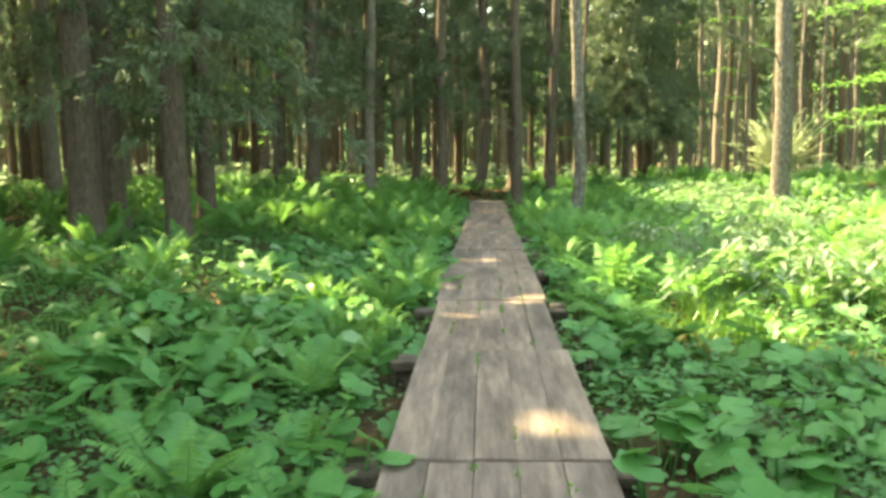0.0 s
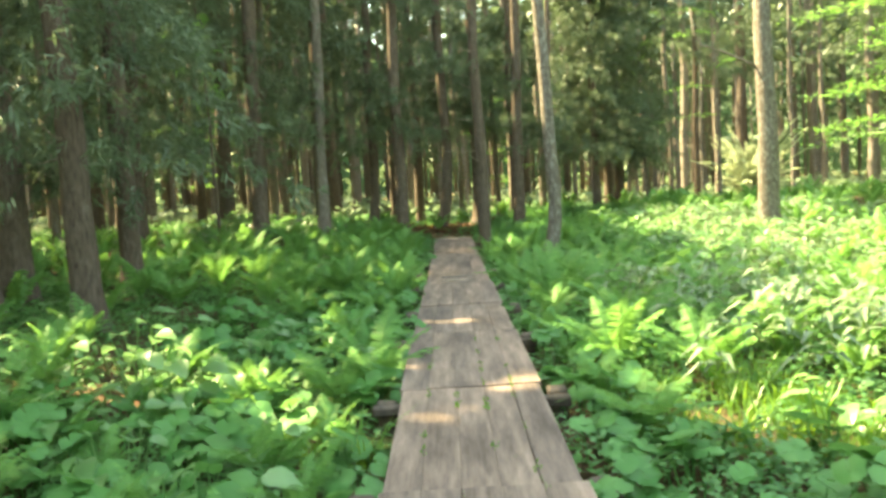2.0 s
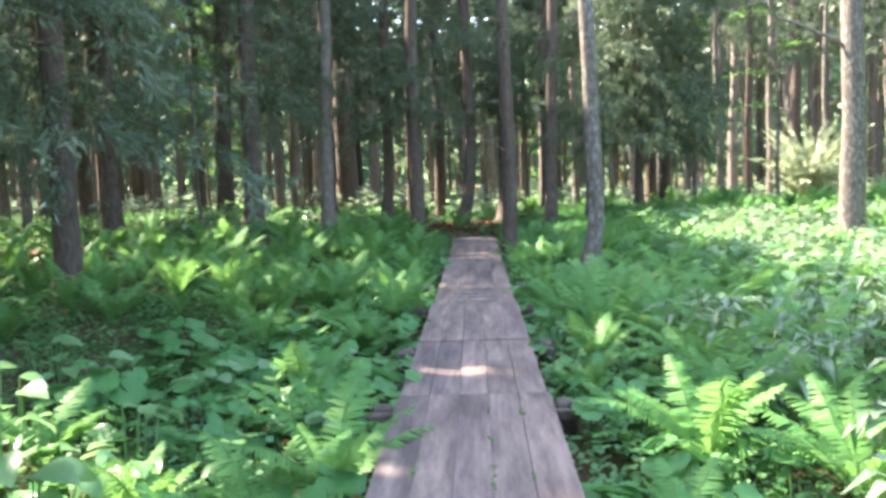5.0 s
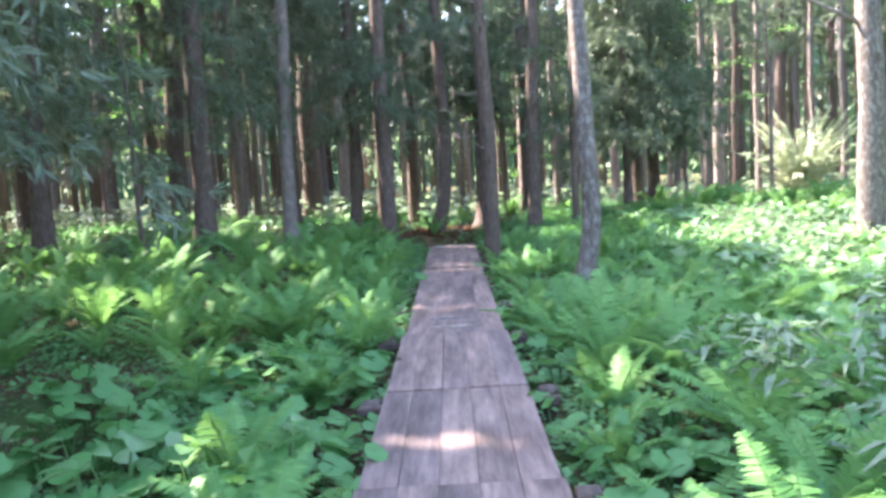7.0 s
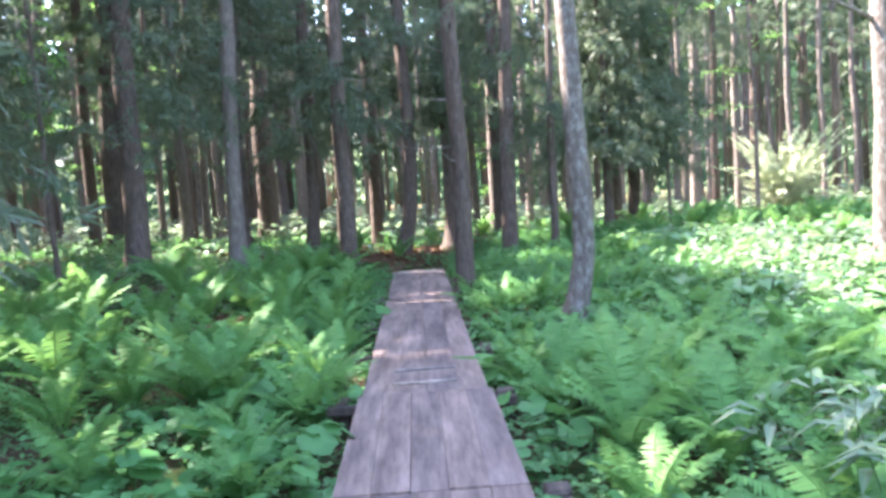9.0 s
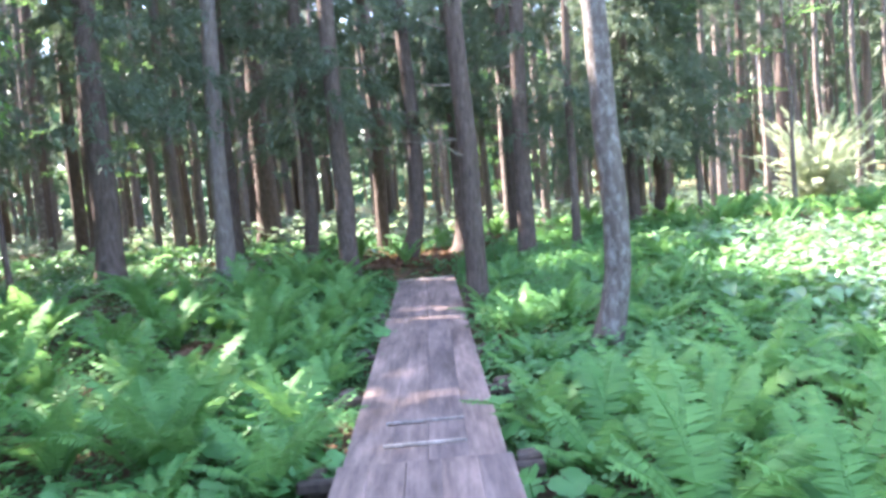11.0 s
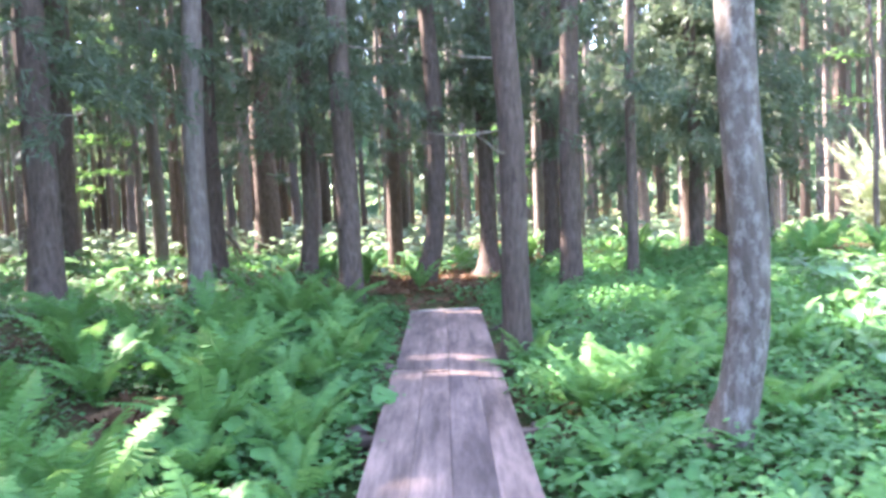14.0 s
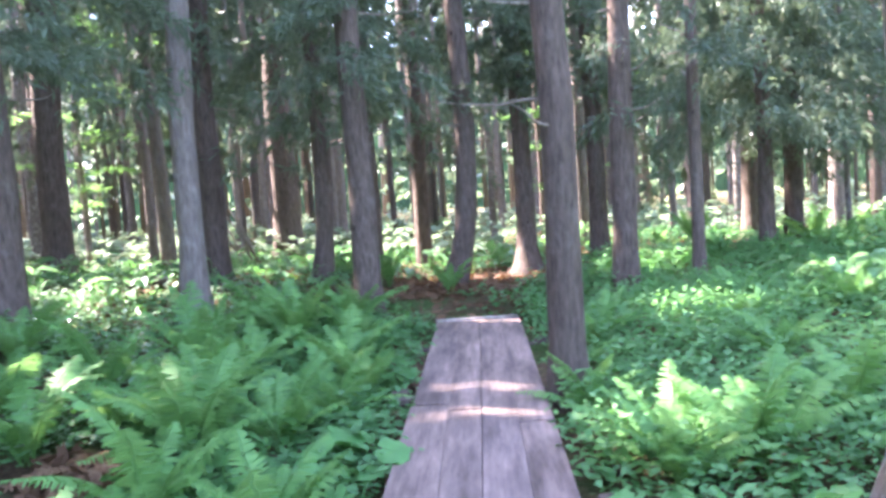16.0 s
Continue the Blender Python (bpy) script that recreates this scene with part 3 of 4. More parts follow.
def stock_tree(k, thin):
    """A forest tree that is set many times over farther back."""
    rnd = random.Random(500 + k)
    tree = tagged(new("conifer_tree"), "slender conifer with grey-brown bark and hanging dark boughs", "tree", "forest trees")
    s, _, _ = trunk_shape(0.1 if thin else 0.17, 16, rnd.uniform(-0.03, 0.03), 0.0, 0.06, 0.4, 10, 40 + k)
    part("trunk", s.mesh("trunk", GREY_BARK if k > 1 else BARK, True), tree)
    stuff(part("crown", conifer_crown(60 + k, 2.2 + 0.5 * k, 13.0, 2.3, 30, 62, 0.34, 0.6, wide=0.09).mesh("crown", NEEDLE), tree))
    return tree


def forest():
    rnd = random.Random(11)
    stock = [stock_tree(k, k % 2) for k in range(6)]
    spare = [(28.0 + 2 * k, 20.0 + 5 * k) for k in range(6)]
    used = [(x, y) for _, x, y, *_ in NEAR_TREES] + [(x, y) for x, y, _ in POLES] + [(11.6, 33.7), (10.2, 32.2), (9.2, 31.0), (12.2, 35.6), (10.4, 34.6)]
    places = []
    for _ in range(9000):
        x, y = rnd.uniform(-30, 34), rnd.uniform(-8, 62)
        if y < 28 and -8.2 < x < 10.5 and (x > 0 or y > 7.5):
            continue
        if 4.5 < x < 14 and 4 < y < 33:
            continue
        # trees left of the start stand out of view, added for their shade
        if y < 4 and -5 < x < 6 or (y < 8 and -4.6 - 0.1 * max(y, 0) < x < 8):
            continue
        gap = 1.9 if y < 48 else 2.6
        if x > 10 and y < 40 or y < -3:
            gap = 3.0
        if all((x - a) ** 2 + (y - b) ** 2 > gap * gap for a, b in used):
            used.append((x, y))
            places.append((x, y))
        if len(places) >= 262:
            break
    for t, (x, y) in zip(stock, spare):
        t.location = (x, y, ground_z(x, y) - 0.05)
    for n, (x, y) in enumerate(places):
        k = n % 6 if x < 6 else 4 + n % 2
        sc = rnd.uniform(0.8, 1.25)
        m = Matrix.LocRotScale((x, y, ground_z(x, y) - 0.05), Euler((0, 0, rnd.uniform(0, 6.28))), None)
        t = copy_thing(stock[k], m)
        t.scale = (sc, sc, rnd.uniform(0.95, 1.15))
        if -18 < x < 8 and 6 < y < 46:
            bpy.data.objects.remove([c for c in t.children if c.name.startswith("crown")][0])
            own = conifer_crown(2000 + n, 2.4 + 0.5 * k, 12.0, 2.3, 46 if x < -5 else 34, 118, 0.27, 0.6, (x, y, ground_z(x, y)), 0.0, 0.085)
            stuff(part("crown", own.mesh("crown", NEEDLE), t, Matrix.LocRotScale(None, t.rotation_euler, t.scale).inverted()))
        # tops west of the boards are thickened to shade them
        if y > 2:
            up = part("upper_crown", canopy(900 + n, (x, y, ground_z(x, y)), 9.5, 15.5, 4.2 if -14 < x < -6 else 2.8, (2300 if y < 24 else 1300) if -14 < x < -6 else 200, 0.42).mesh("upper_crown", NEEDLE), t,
                 Matrix.LocRotScale(None, t.rotation_euler, t.scale).inverted())
            stuff(up)


forest()


# ---- plants of the forest floor ----
def frond(seed, length, pairs=24, arch=0.75):
    """One fern frond: an arching midrib with tapering leaflets on both sides, along +x."""
    rnd = random.Random(seed)
    s = Shape()
    pts = []
    for k in range(9):
        t = k / 8
        pts.append(Vector((length * (0.2 * t + 0.5 * t * t) * arch, rnd.uniform(-0.01, 0.01), length * (1.0 * t - 0.42 * arch * t * t))))
    s.tube(pts, [0.007 * (1 - 0.8 * k / 8) for k in range(9)], 3, cap=False)

    def on(t):
        k = min(7, int(t * 8))
        return pts[k].lerp(pts[k + 1], t * 8 - k), (pts[k + 1] - pts[k]).normalized()

    for k in range(pairs):
        t = 0.14 + 0.86 * (k + 0.5) / pairs
        p, d = on(t)
        w = length * 0.155 * math.sin(math.pi * min(1, 0.04 + (1 - t) * 0.96)) ** 0.7 * (0.5 + 0.5 * ease(0.1, 0.45, t))
        for sy in (-1, 1):
            out = (Vector((0, sy, 0)) + d * rnd.uniform(0.35, 0.6) + Vector((0, 0, rnd.uniform(-0.35, 0.1)))).normalized()
            b = p + out * w * rnd.uniform(0.8, 1.12) + Vector((0, 0, -0.2 * w))
            n = d * (length * 0.86 / pairs * 0.42)
            q = len(s.v)
            rim = [p]
            for f, g in ((0.14, 1.1), (0.68, 0.8)):
                rim.append(p.lerp(b, f) + n * g + Vector((0, 0, (0.06 - 0.05 * f) * w)))
            rim.append(b)
            for f, g in ((0.68, 0.8), (0.14, 1.1)):
                rim.append(p.lerp(b, f) - n * g + Vector((0, 0, (0.06 - 0.05 * f) * w)))
            s.v.extend(rim)
            quads = ((0, 1, 5), (1, 2, 4, 5), (2, 3, 4))
            s.f.extend(tuple(q + i for i in (reversed(c) if sy > 0 else c)) for c in quads)
    return s


FRONDS = [frond(k, 0.62 + 0.06 * k, 38, 0.7 + 0.12 * (k % 4)).mesh("frond", FERN) for k in range(6)]


def fern(k, count):
    rnd = random.Random(1200 + k)
    plant = tagged(new("fern"), "green fern with arching feathery fronds in a rosette", "fern", "ferns of the forest floor")
    for n in range(count):
        a = 2 * math.pi * (n + rnd.uniform(-0.3, 0.3)) / count
        m = Matrix.Translation((0.03 * math.cos(a), 0.03 * math.sin(a), 0)) @ Euler((rnd.uniform(-0.2, 0.2), rnd.uniform(-0.28, 0.25), a)).to_matrix().to_4x4()
        part("frond", FRONDS[rnd.randrange(6)], plant, m)
    return plant


def far_fern_mesh(k):
    rnd = random.Random(1300 + k)
    s = Shape()
    for n in range(8):
        a = 2 * math.pi * (n + rnd.uniform(-0.3, 0.3)) / 8
        f = frond(1400 + 10 * k + n, rnd.uniform(0.65, 0.9), 13, rnd.uniform(0.6, 0.9))
        m = Euler((rnd.uniform(-0.2, 0.2), rnd.uniform(-0.3, 0.25), a)).to_matrix()
        q = len(s.v)
        s.v.extend(m @ v for v in f.v)
        s.f.extend(tuple(i + q for i in face) for face in f.f)
    return s


def round_leaf(seed, size, lobes=0.06, cup=0.12, n=20):
    """A kidney-shaped leaf with a notch at the stalk, slightly cupped and wavy, lying round the origin."""
    rnd = random.Random(seed)
    s = Shape()
    s.v.append(Vector((0, 0, -0.02 * size)))
    ring = []
    for k in range(n + 1):
        a = math.pi + 0.1 + (2 * math.pi - 0.2) * k / n
        for f, zz in ((0.55, 0.3), (1.0, 1.0)):
            r = size * f * (0.9 + 0.16 * math.cos(a) * -1 + lobes * math.sin(k * 2.3 + seed) + rnd.uniform(-0.05, 0.05) - 0.25 * f * max(0, 1 - min(k, n - k) / 1.5))
            s.v.append(Vector((r * math.cos(a), r * math.sin(a), size * cup * zz * (0.6 + 0.6 * math.sin(a * 3 + seed)) - 0.1 * size * zz)))
    for k in range(n):
        i = 1 + 2 * k
        s.f.append((0, i, i + 2))
        s.f.append((i, i + 1, i + 3, i + 2))
    return s


def pointed_leaf(seed, size, n=8):
    """An oval leaf with a drawn-out tip, a keeled midrib and a toothed edge, running along +x from its stalk."""
    rnd = random.Random(seed)
    s = Shape()
    length, droop = 2.1 * size, rnd.uniform(0.15, 0.4)
    for k in range(n + 1):
        t = k / n
        w = size * 0.78 * math.sin(math.pi * t ** 0.72) ** 0.85 * (1 + (0.05 if k % 2 else -0.05)) if 0 < k < n else 0.004
        z = length * (0.12 * t - droop * t * t)
        for f in (-1, 0, 1):
            s.v.append(Vector((length * t, f * w, z + abs(f) * w * 0.28)))
    for k in range(n):
        i = 3 * k
        s.f.extend(((i, i + 3, i + 4, i + 1), (i + 1, i + 4, i + 5, i + 2)))
    return s


def stalked(seed, size, height, material, leaf=round_leaf):
    """A leaf on its stalk; the foot is at the origin."""
    rnd = random.Random(seed)
    s = leaf(seed, size)
    tilt = Euler((rnd.uniform(-0.45, 0.45), rnd.uniform(-0.1, 0.5), 0)).to_matrix()
    lean = Vector((rnd.uniform(0.1, 0.4) * height, 0, height))
    s.v = [tilt @ v + lean for v in s.v]
    s.tube([Vector(), lean * 0.5 + Vector((0, 0, 0.06 * height)), lean], [0.007, 0.006, 0.004], 4, cap=False)
    return s.mesh("leaf", material, True)


BIG_LEAVES = [stalked(k, 0.05 + 0.011 * k, 0.14 + 0.03 * (k * 3 % 7), BUTTERBUR) for k in range(8)]
LIGHT_LEAVES = [stalked(20 + k, 0.045 + 0.008 * k, 0.16 + 0.045 * (k * 3 % 7), PLAIN_LEAF, pointed_leaf) for k in range(8)]


def leafy_plant(name, label, category, group, leaves, k, count, spread, grow=1.0):
    rnd = random.Random(1600 + k)
    plant = tagged(new(name), label, category, group)
    for n in range(count):
        a = rnd.uniform(0, 6.28)
        rr = spread * math.sqrt(rnd.random())
        m = Matrix.LocRotScale((rr * math.cos(a), rr * math.sin(a), -0.02), Euler((rnd.uniform(-0.15, 0.15), rnd.uniform(-0.15, 0.15), a + rnd.uniform(-0.6, 0.6))), None)
        part("leaf", leaves[rnd.randrange(len(leaves))], plant, m)
    return plant


def sasa(k):
    """Bamboo grass: cane with long pointed leaves that droop."""
    rnd = random.Random(1700 + k)
    plant = tagged(new("bamboo_grass"), "bamboo grass with long pale-edged leaves on thin canes", "bamboo grass", "bamboo grass by the boardwalk")
    for n in range(3):
        a = rnd.uniform(0, 6.28)
        s = Shape()
        top = Vector((rnd.uniform(0.05, 0.25) * math.cos(a), rnd.uniform(0.05, 0.25) * math.sin(a), rnd.uniform(0.45, 0.75)))
        foot = Vector((rnd.uniform(-0.12, 0.12), rnd.uniform(-0.12, 0.12), -0.03))
        s.tube([foot, foot.lerp(top, 0.5) + Vector((0, 0, 0.05)), top], [0.005, 0.004, 0.003], 4, cap=False)
        part("cane", s.mesh("cane", STALK), plant)
        for j in range(5):
            s = Shape()
            b = rnd.uniform(0, 6.28)
            d = Vector((math.cos(b), math.sin(b), rnd.uniform(-0.1, 0.5))).normalized()
            ln = rnd.uniform(0.2, 0.32)
            w = 0.03
            side = Vector((-d.y, d.x, 0)).normalized()
            root = foot.lerp(top, rnd.uniform(0.6, 1.0))
            mid = root + d * ln * 0.5
            tip = root + d * ln + Vector((0, 0, -ln * 0.45))
            s.v.extend((root, mid + side * w, tip, mid - side * w, mid + Vector((0, 0, -0.012))))
            s.f.extend(((0, 1, 4), (1, 2, 4), (2, 3, 4), (3, 0, 4)))
            part("leaf", s.mesh("leaf", SASA), plant)
    return plant


def grass_tuft(k):
    rnd = random.Random(1800 + k)
    plant = tagged(new("grass_tuft"), "tuft of long bright green grass blades", "grass", "grass tufts by the boardwalk")
    s = Shape()
    for n in range(26):
        a = rnd.uniform(0, 6.28)
        d = Vector((math.cos(a), math.sin(a), 0))
        side = Vector((-d.y, d.x, 0))
        foot = Vector((rnd.gauss(0, 0.05), rnd.gauss(0, 0.05), -0.03))
        ln = rnd.uniform(0.3, 0.62)
        pts = [foot + d * (ln * 0.5 * t * t) + Vector((0, 0, ln * (t - 0.35 * t * t))) for t in (0, 0.35, 0.7, 1)]
        q = len(s.v)
        for p, w in zip(pts, (0.005, 0.006, 0.004, 0.0006)):
            s.v.extend((p - side * w, p + side * w))
        for i in range(3):
            j = q + 2 * i
            s.f.append((j, j + 1, j + 3, j + 2))
    stuff(part("tuft", s.mesh("tuft", GRASS), plant))
    return plant


def joined(plant):
    """All leaves of a plant as one shape, for the uncounted ones that stand farther off."""
    s = Shape()
    for leaf in plant.children:
        q = len(s.v)
        s.v.extend(leaf.matrix_basis @ v.co for v in leaf.data.vertices)
        s.f.extend(tuple(i + q for i in p.vertices) for p in leaf.data.polygons)
    return s


def plant_bed(name, label, category, stock, spots, lo, hi, material, rnd):
    bed = Shape()
    for x, y in spots:
        f = rnd.choice(stock)
        m = Matrix.LocRotScale((x, y, ground_z(x, y) - 0.02), Euler((0, 0, rnd.uniform(0, 6.28))), Vector((1, 1, 1)) * rnd.uniform(lo, hi))
        q = len(bed.v)
        bed.v.extend(m @ v for v in f.v)
        bed.f.extend(tuple(i + q for i in face) for face in f.f)
    tagged(new(name, bed.mesh(name, material)), label, category, kind="stuff")


class Scatter:
    """Keeps things of one kind apart and off the boardwalk."""

    def __init__(self, seed):
        self.rnd, self.put = random.Random(seed), []

    def spots(self, n, x0, x1, y0, y1, gap, edge=0.62):
        got = 0
        for _ in range(n * 12):
            x, y = self.rnd.uniform(x0, x1), self.rnd.uniform(y0, y1)
            if (abs(x) < edge and y < 24.2) or at_bearer(x, y) or math.hypot((x + 2.4) / 0.5, (y - 18.65) / 0.9) < 1 or any((x - a) ** 2 + (y - b) ** 2 < gap * gap for a, b in self.put):
                continue
            if any((x - a) ** 2 + (y - b) ** 2 < (r * 2) ** 2 for _, a, b, _, r, *_ in NEAR_TREES):
                continue
            self.put.append((x, y))
            yield x, y
            got += 1
            if got >= n:
                return


def place(stock, k, x, y, rnd, lo, hi, sink=0.02):
    sc = rnd.uniform(lo, hi)
    m = Matrix.LocRotScale((x, y, ground_z(x, y) - sink), Euler((rnd.uniform(-0.06, 0.06), rnd.uniform(-0.06, 0.06), rnd.uniform(0, 6.28))), None)
    src = stock[k % len(stock)]
    if not src.get("used"):
        src["used"] = 1
        ob = src
        ob.matrix_basis = m
    else:
        ob = copy_thing(src, m)
    ob.scale = (sc, sc, sc)
    return ob


def floor_plants():
    rnd = random.Random(21)
    ferns = [fern(k, 9 + k % 4) for k in range(8)]
    sc = Scatter(31)
    n = 0
    # ferns close to the boards, set where they are seen to lean over them
    for x, y, size in ((-0.8, 8.95, 1.2), (-1.05, 8.6, 1.0), (1.4, 9.4, 1.2), (2.15, 9.0, 1.2), (1.0, 8.25, 0.75), (1.15, 7.4, 0.8), (-1.95, 16.7, 1.25), (-1.75, 15.2, 1.2),
                       (-0.9, 15.25, 1.05), (-3.95, 16.0, 1.2), (1.3, 13.3, 1.3), (1.88, 11.4, 1.1), (0.95, 11.2, 0.8), (2.4, 10.2, 1.1), (1.15, 12.2, 0.85), (1.5, 15.1, 1.1),
                       (0.86, 15.3, 1.0), (-1.1, 12.9, 0.85), (-2.6, 21.4, 1.2), (-2.4, 17.0, 1.1), (-0.88, 17.05, 0.75), (1.1, 18.7, 0.95), (1.58, 18.6, 1.0), (-1.79, 22.2, 1.05),
                       (0.78, 19.85, 0.7), (-1.92, 19.3, 1.15), (-1.3, 22.4, 0.9), (-2.78, 15.95, 1.15), (-3.3, 18.3, 1.0), (1.05, 17.2, 0.8), (-3.9, 17.5, 1.1), (-0.95, 20.7, 0.8),
                       (-1.76, 18.97, 1.1), (-3.3, 19.7, 1.1), (-2.95, 20.4, 1.0), (-3.8, 20.7, 1.0), (0.82, 20.9, 0.7), (1.09, 18.43, 0.85), (-1.94, 15.24, 1.15), (-0.95, 14.5, 1.0), (-2.24, 13.3, 1.0), (2.23, 12.04, 0.95), (1.5, 13.9, 1.2), (3.19, 14.65, 1.1)):
        sc.put.append((x, y))
        place(ferns, n, x, y, rnd, size * 0.97, size * 1.06)
        n += 1
    for box_, count, gap, lo, hi in (((-3.6, -0.9, 2.6, 7.0), 18, 0.55, 0.6, 0.9), ((-4.2, -0.75, 3.0, 14.0), 32, 0.7, 0.6, 0.95), ((-7.5, -3.6, 8.0, 15.0), 26, 0.6, 0.6, 1.0), ((-5, -0.9, 14, 23.6), 46, 0.6, 0.8, 1.2), ((0.85, 5.5, 8.5, 16), 44, 0.62, 0.75, 1.15), ((0.9, 5.5, 16, 23), 20, 0.8, 0.6, 0.95)):
        for x, y in sc.spots(count, *box_, gap, 0.85):
            if x < 0 and 10.6 < y < 13.2 and n % 3 or x < -2.8 and y > 19.6:
                n += 1
                continue
            place(ferns, n, x, y, rnd, lo, hi)
            n += 1
    spots = [p for box_, count in (((-12, -4.5, 7, 20), 90), ((5, 13, 6, 27), 80), ((-2, 8, 25, 31), 12)) for p in sc.spots(count, *box_, 0.7)]
    plant_bed("fern_bed", "bed of green ferns spreading under the trees", "ferns", [far_fern_mesh(k) for k in range(4)], spots, 0.7, 1.2, FERN, rnd)

    lab = "low butterbur with broad round green leaves on stalks"
    butter = [leafy_plant("butterbur", lab, "butterbur", "butterbur beside the boardwalk", BIG_LEAVES, k, 7, 0.2) for k in range(6)]
    sc = Scatter(32)
    n = 0
    place(butter, 0, -0.8, 6.3, rnd, 0.95, 0.95)
    for box_, count, gap, lo, hi in (((-3.4, -0.68, 1.2, 9), 105, 0.28, 0.85, 1.4), ((0.68, 3.2, 1.2, 6.6), 74, 0.28, 0.85, 1.45), ((0.68, 1.35, 6.6, 9), 14, 0.28, 0.85, 1.3), ((-2.4, -0.68, 9, 14.5), 48, 0.28, 0.75, 1.2), ((-3.2, -0.68, 10.4, 13.4), 34, 0.24, 0.9, 1.35), ((0.68, 2.6, 9, 14.5), 46, 0.28, 0.75, 1.3)):
        for x, y in sc.spots(count, *box_, gap, 0.68):
            place(butter, n, x, y, rnd, lo, hi)
            n += 1
    spots = [p for box_, count in (((-2.4, -0.68, 14.5, 19), 64), ((0.68, 2.6, 14.5, 18.0), 64), ((-2.4, -0.68, 19, 22.8), 40)) for p in sc.spots(count, *box_, 0.25, 0.68)]
    plant_bed("butterbur_bed", "bed of butterbur with broad round green leaves", "butterbur", [joined(b) for b in butter], spots, 0.65, 1.1, BUTTERBUR, rnd)
    lab = "leafy bright green herb with pale sunlit leaves"
    herbs = [leafy_plant("leafy_herb", lab, "plant", "leafy herbs of the forest floor", LIGHT_LEAVES, k, 9, 0.2) for k in range(5)]
    sc = Scatter(33)
    n = 0
    for x, y in ((-2.5, 8.5), (-2.8, 8.9), (-3.3, 9.9), (-2.2, 9.2)):
        place(herbs, n, x, y, rnd, 1.25, 1.5)
        n += 1
    for x, y in sc.spots(40, -5, -1, 6, 12, 0.45):
        place(herbs, n, x, y, rnd, 0.8, 1.3)
        n += 1
    spots = [p for box_, count, gap in (((3.4, 9.5, 15, 23.5), 130, 0.42), ((2.4, 7, 6, 15), 60, 0.5), ((-7, -3, 22, 30), 14, 0.5), ((-4, 6, 25, 33), 8, 0.6)) for p in sc.spots(count, *box_, gap)]
    plant_bed("herb_bed", "leafy bright green herbs in the sun under trees", "plants", [joined(h) for h in herbs], spots, 0.9, 1.5, PLAIN_LEAF, rnd)
    bamboo = [sasa(k) for k in range(4)]
    sc = Scatter(34)
    for n, (x, y) in enumerate(sc.spots(42, 1.9, 4.6, 7.8, 13.0, 0.35)):
        place(bamboo, n, x, y, rnd, 0.95, 1.35)
    tufts = [grass_tuft(k) for k in range(4)]
    sc = Scatter(35)
    n = 0
    for box_, count in (((1.25, 2.7, 6.8, 8.7), 36), ((-1.3, -0.75, 7.0, 8.2), 5), ((2.5, 6, 6, 16), 20)):
        for x, y in sc.spots(count, *box_, 0.2):
            place(tufts, n, x, y, rnd, 0.8, 1.2)
            n += 1


floor_plants()


def herb_cover(name, label, seed, x0, x1, y0, y1, count, material, size, height):
    """The uncounted small leaves between the larger plants."""
    rnd = random.Random(seed)
    s = Shape()
    n = 0
    while n < count:
        cx, cy = rnd.uniform(x0, x1), rnd.uniform(y0, y1)
        n += 7
        if (abs(cx) < 0.62 and cy < 24.2) or at_bearer(cx, cy) or math.hypot(cx - 0.3, cy - 26.6) < 1.4 or math.hypot((cx + 2.4) / 0.45, (cy - 18.75) / 0.75) < 1 or noise.noise((cx * 0.8, cy * 0.8, seed)) < -0.32:
            continue
        h = height * rnd.uniform(0.3, 1.15)
        gz = ground_z(cx, cy)
        for _ in range(7):
            c = Vector((cx + rnd.gauss(0, 0.09), cy + rnd.gauss(0, 0.09), gz + h * rnd.uniform(0.45, 1)))
            a = rnd.uniform(0, 6.28)
            d = Vector((math.cos(a), math.sin(a), rnd.uniform(-0.45, 0.25))).normalized()
            w = Vector((-d.y, d.x, rnd.uniform(-0.25, 0.25))).normalized()
            z = size * rnd.uniform(0.6, 1.35)
            q = len(s.v)
            s.v.extend((c, c + d * z * 0.45 + w * z * 0.42, c + d * z - Vector((0, 0, z * 0.15)), c + d * z * 0.45 - w * z * 0.42))
            s.f.append((q, q + 1, q + 2, q + 3))
    tagged(new(name, s.mesh(name, material)), label, "ground cover", kind="stuff")


herb_cover("ground_cover", "low small-leaved herbs covering the forest floor", 41, -6.5, -0.55, 1, 24, 78000, HERB, 0.055, 0.24)
herb_cover("ground_cover", "low small-leaved herbs covering the forest floor", 42, 0.55, 6.0, 1, 26, 84000, HERB, 0.055, 0.28)
herb_cover("ground_cover", "small-leaved undergrowth between the trees", 43, -16, -5, 4, 34, 30000, HERB, 0.1, 0.35)
herb_cover("ground_cover", "small-leaved undergrowth between the trees", 44, 6, 18, 4, 34, 30000, BRIGHT, 0.1, 0.4)
herb_cover("ground_cover", "small-leaved undergrowth between the trees", 45, -6, 7, 24, 38, 20000, HERB, 0.09, 0.3)
herb_cover("ground_cover", "pale-leaved low herbs on brown litter under the trees", 47, -12, -1.5, 20.5, 33, 12000, HERB, 0.08, 0.22)
herb_cover("ground_cover", "low herbs beside the start of the boardwalk", 48, -12, 12, -7, 1.1, 9000, HERB, 0.13, 0.3)
herb_cover("ground_cover", "low herbs in the open beside the boardwalk", 49, 5.8, 14, 0.5, 6, 5000, BRIGHT, 0.13, 0.35)
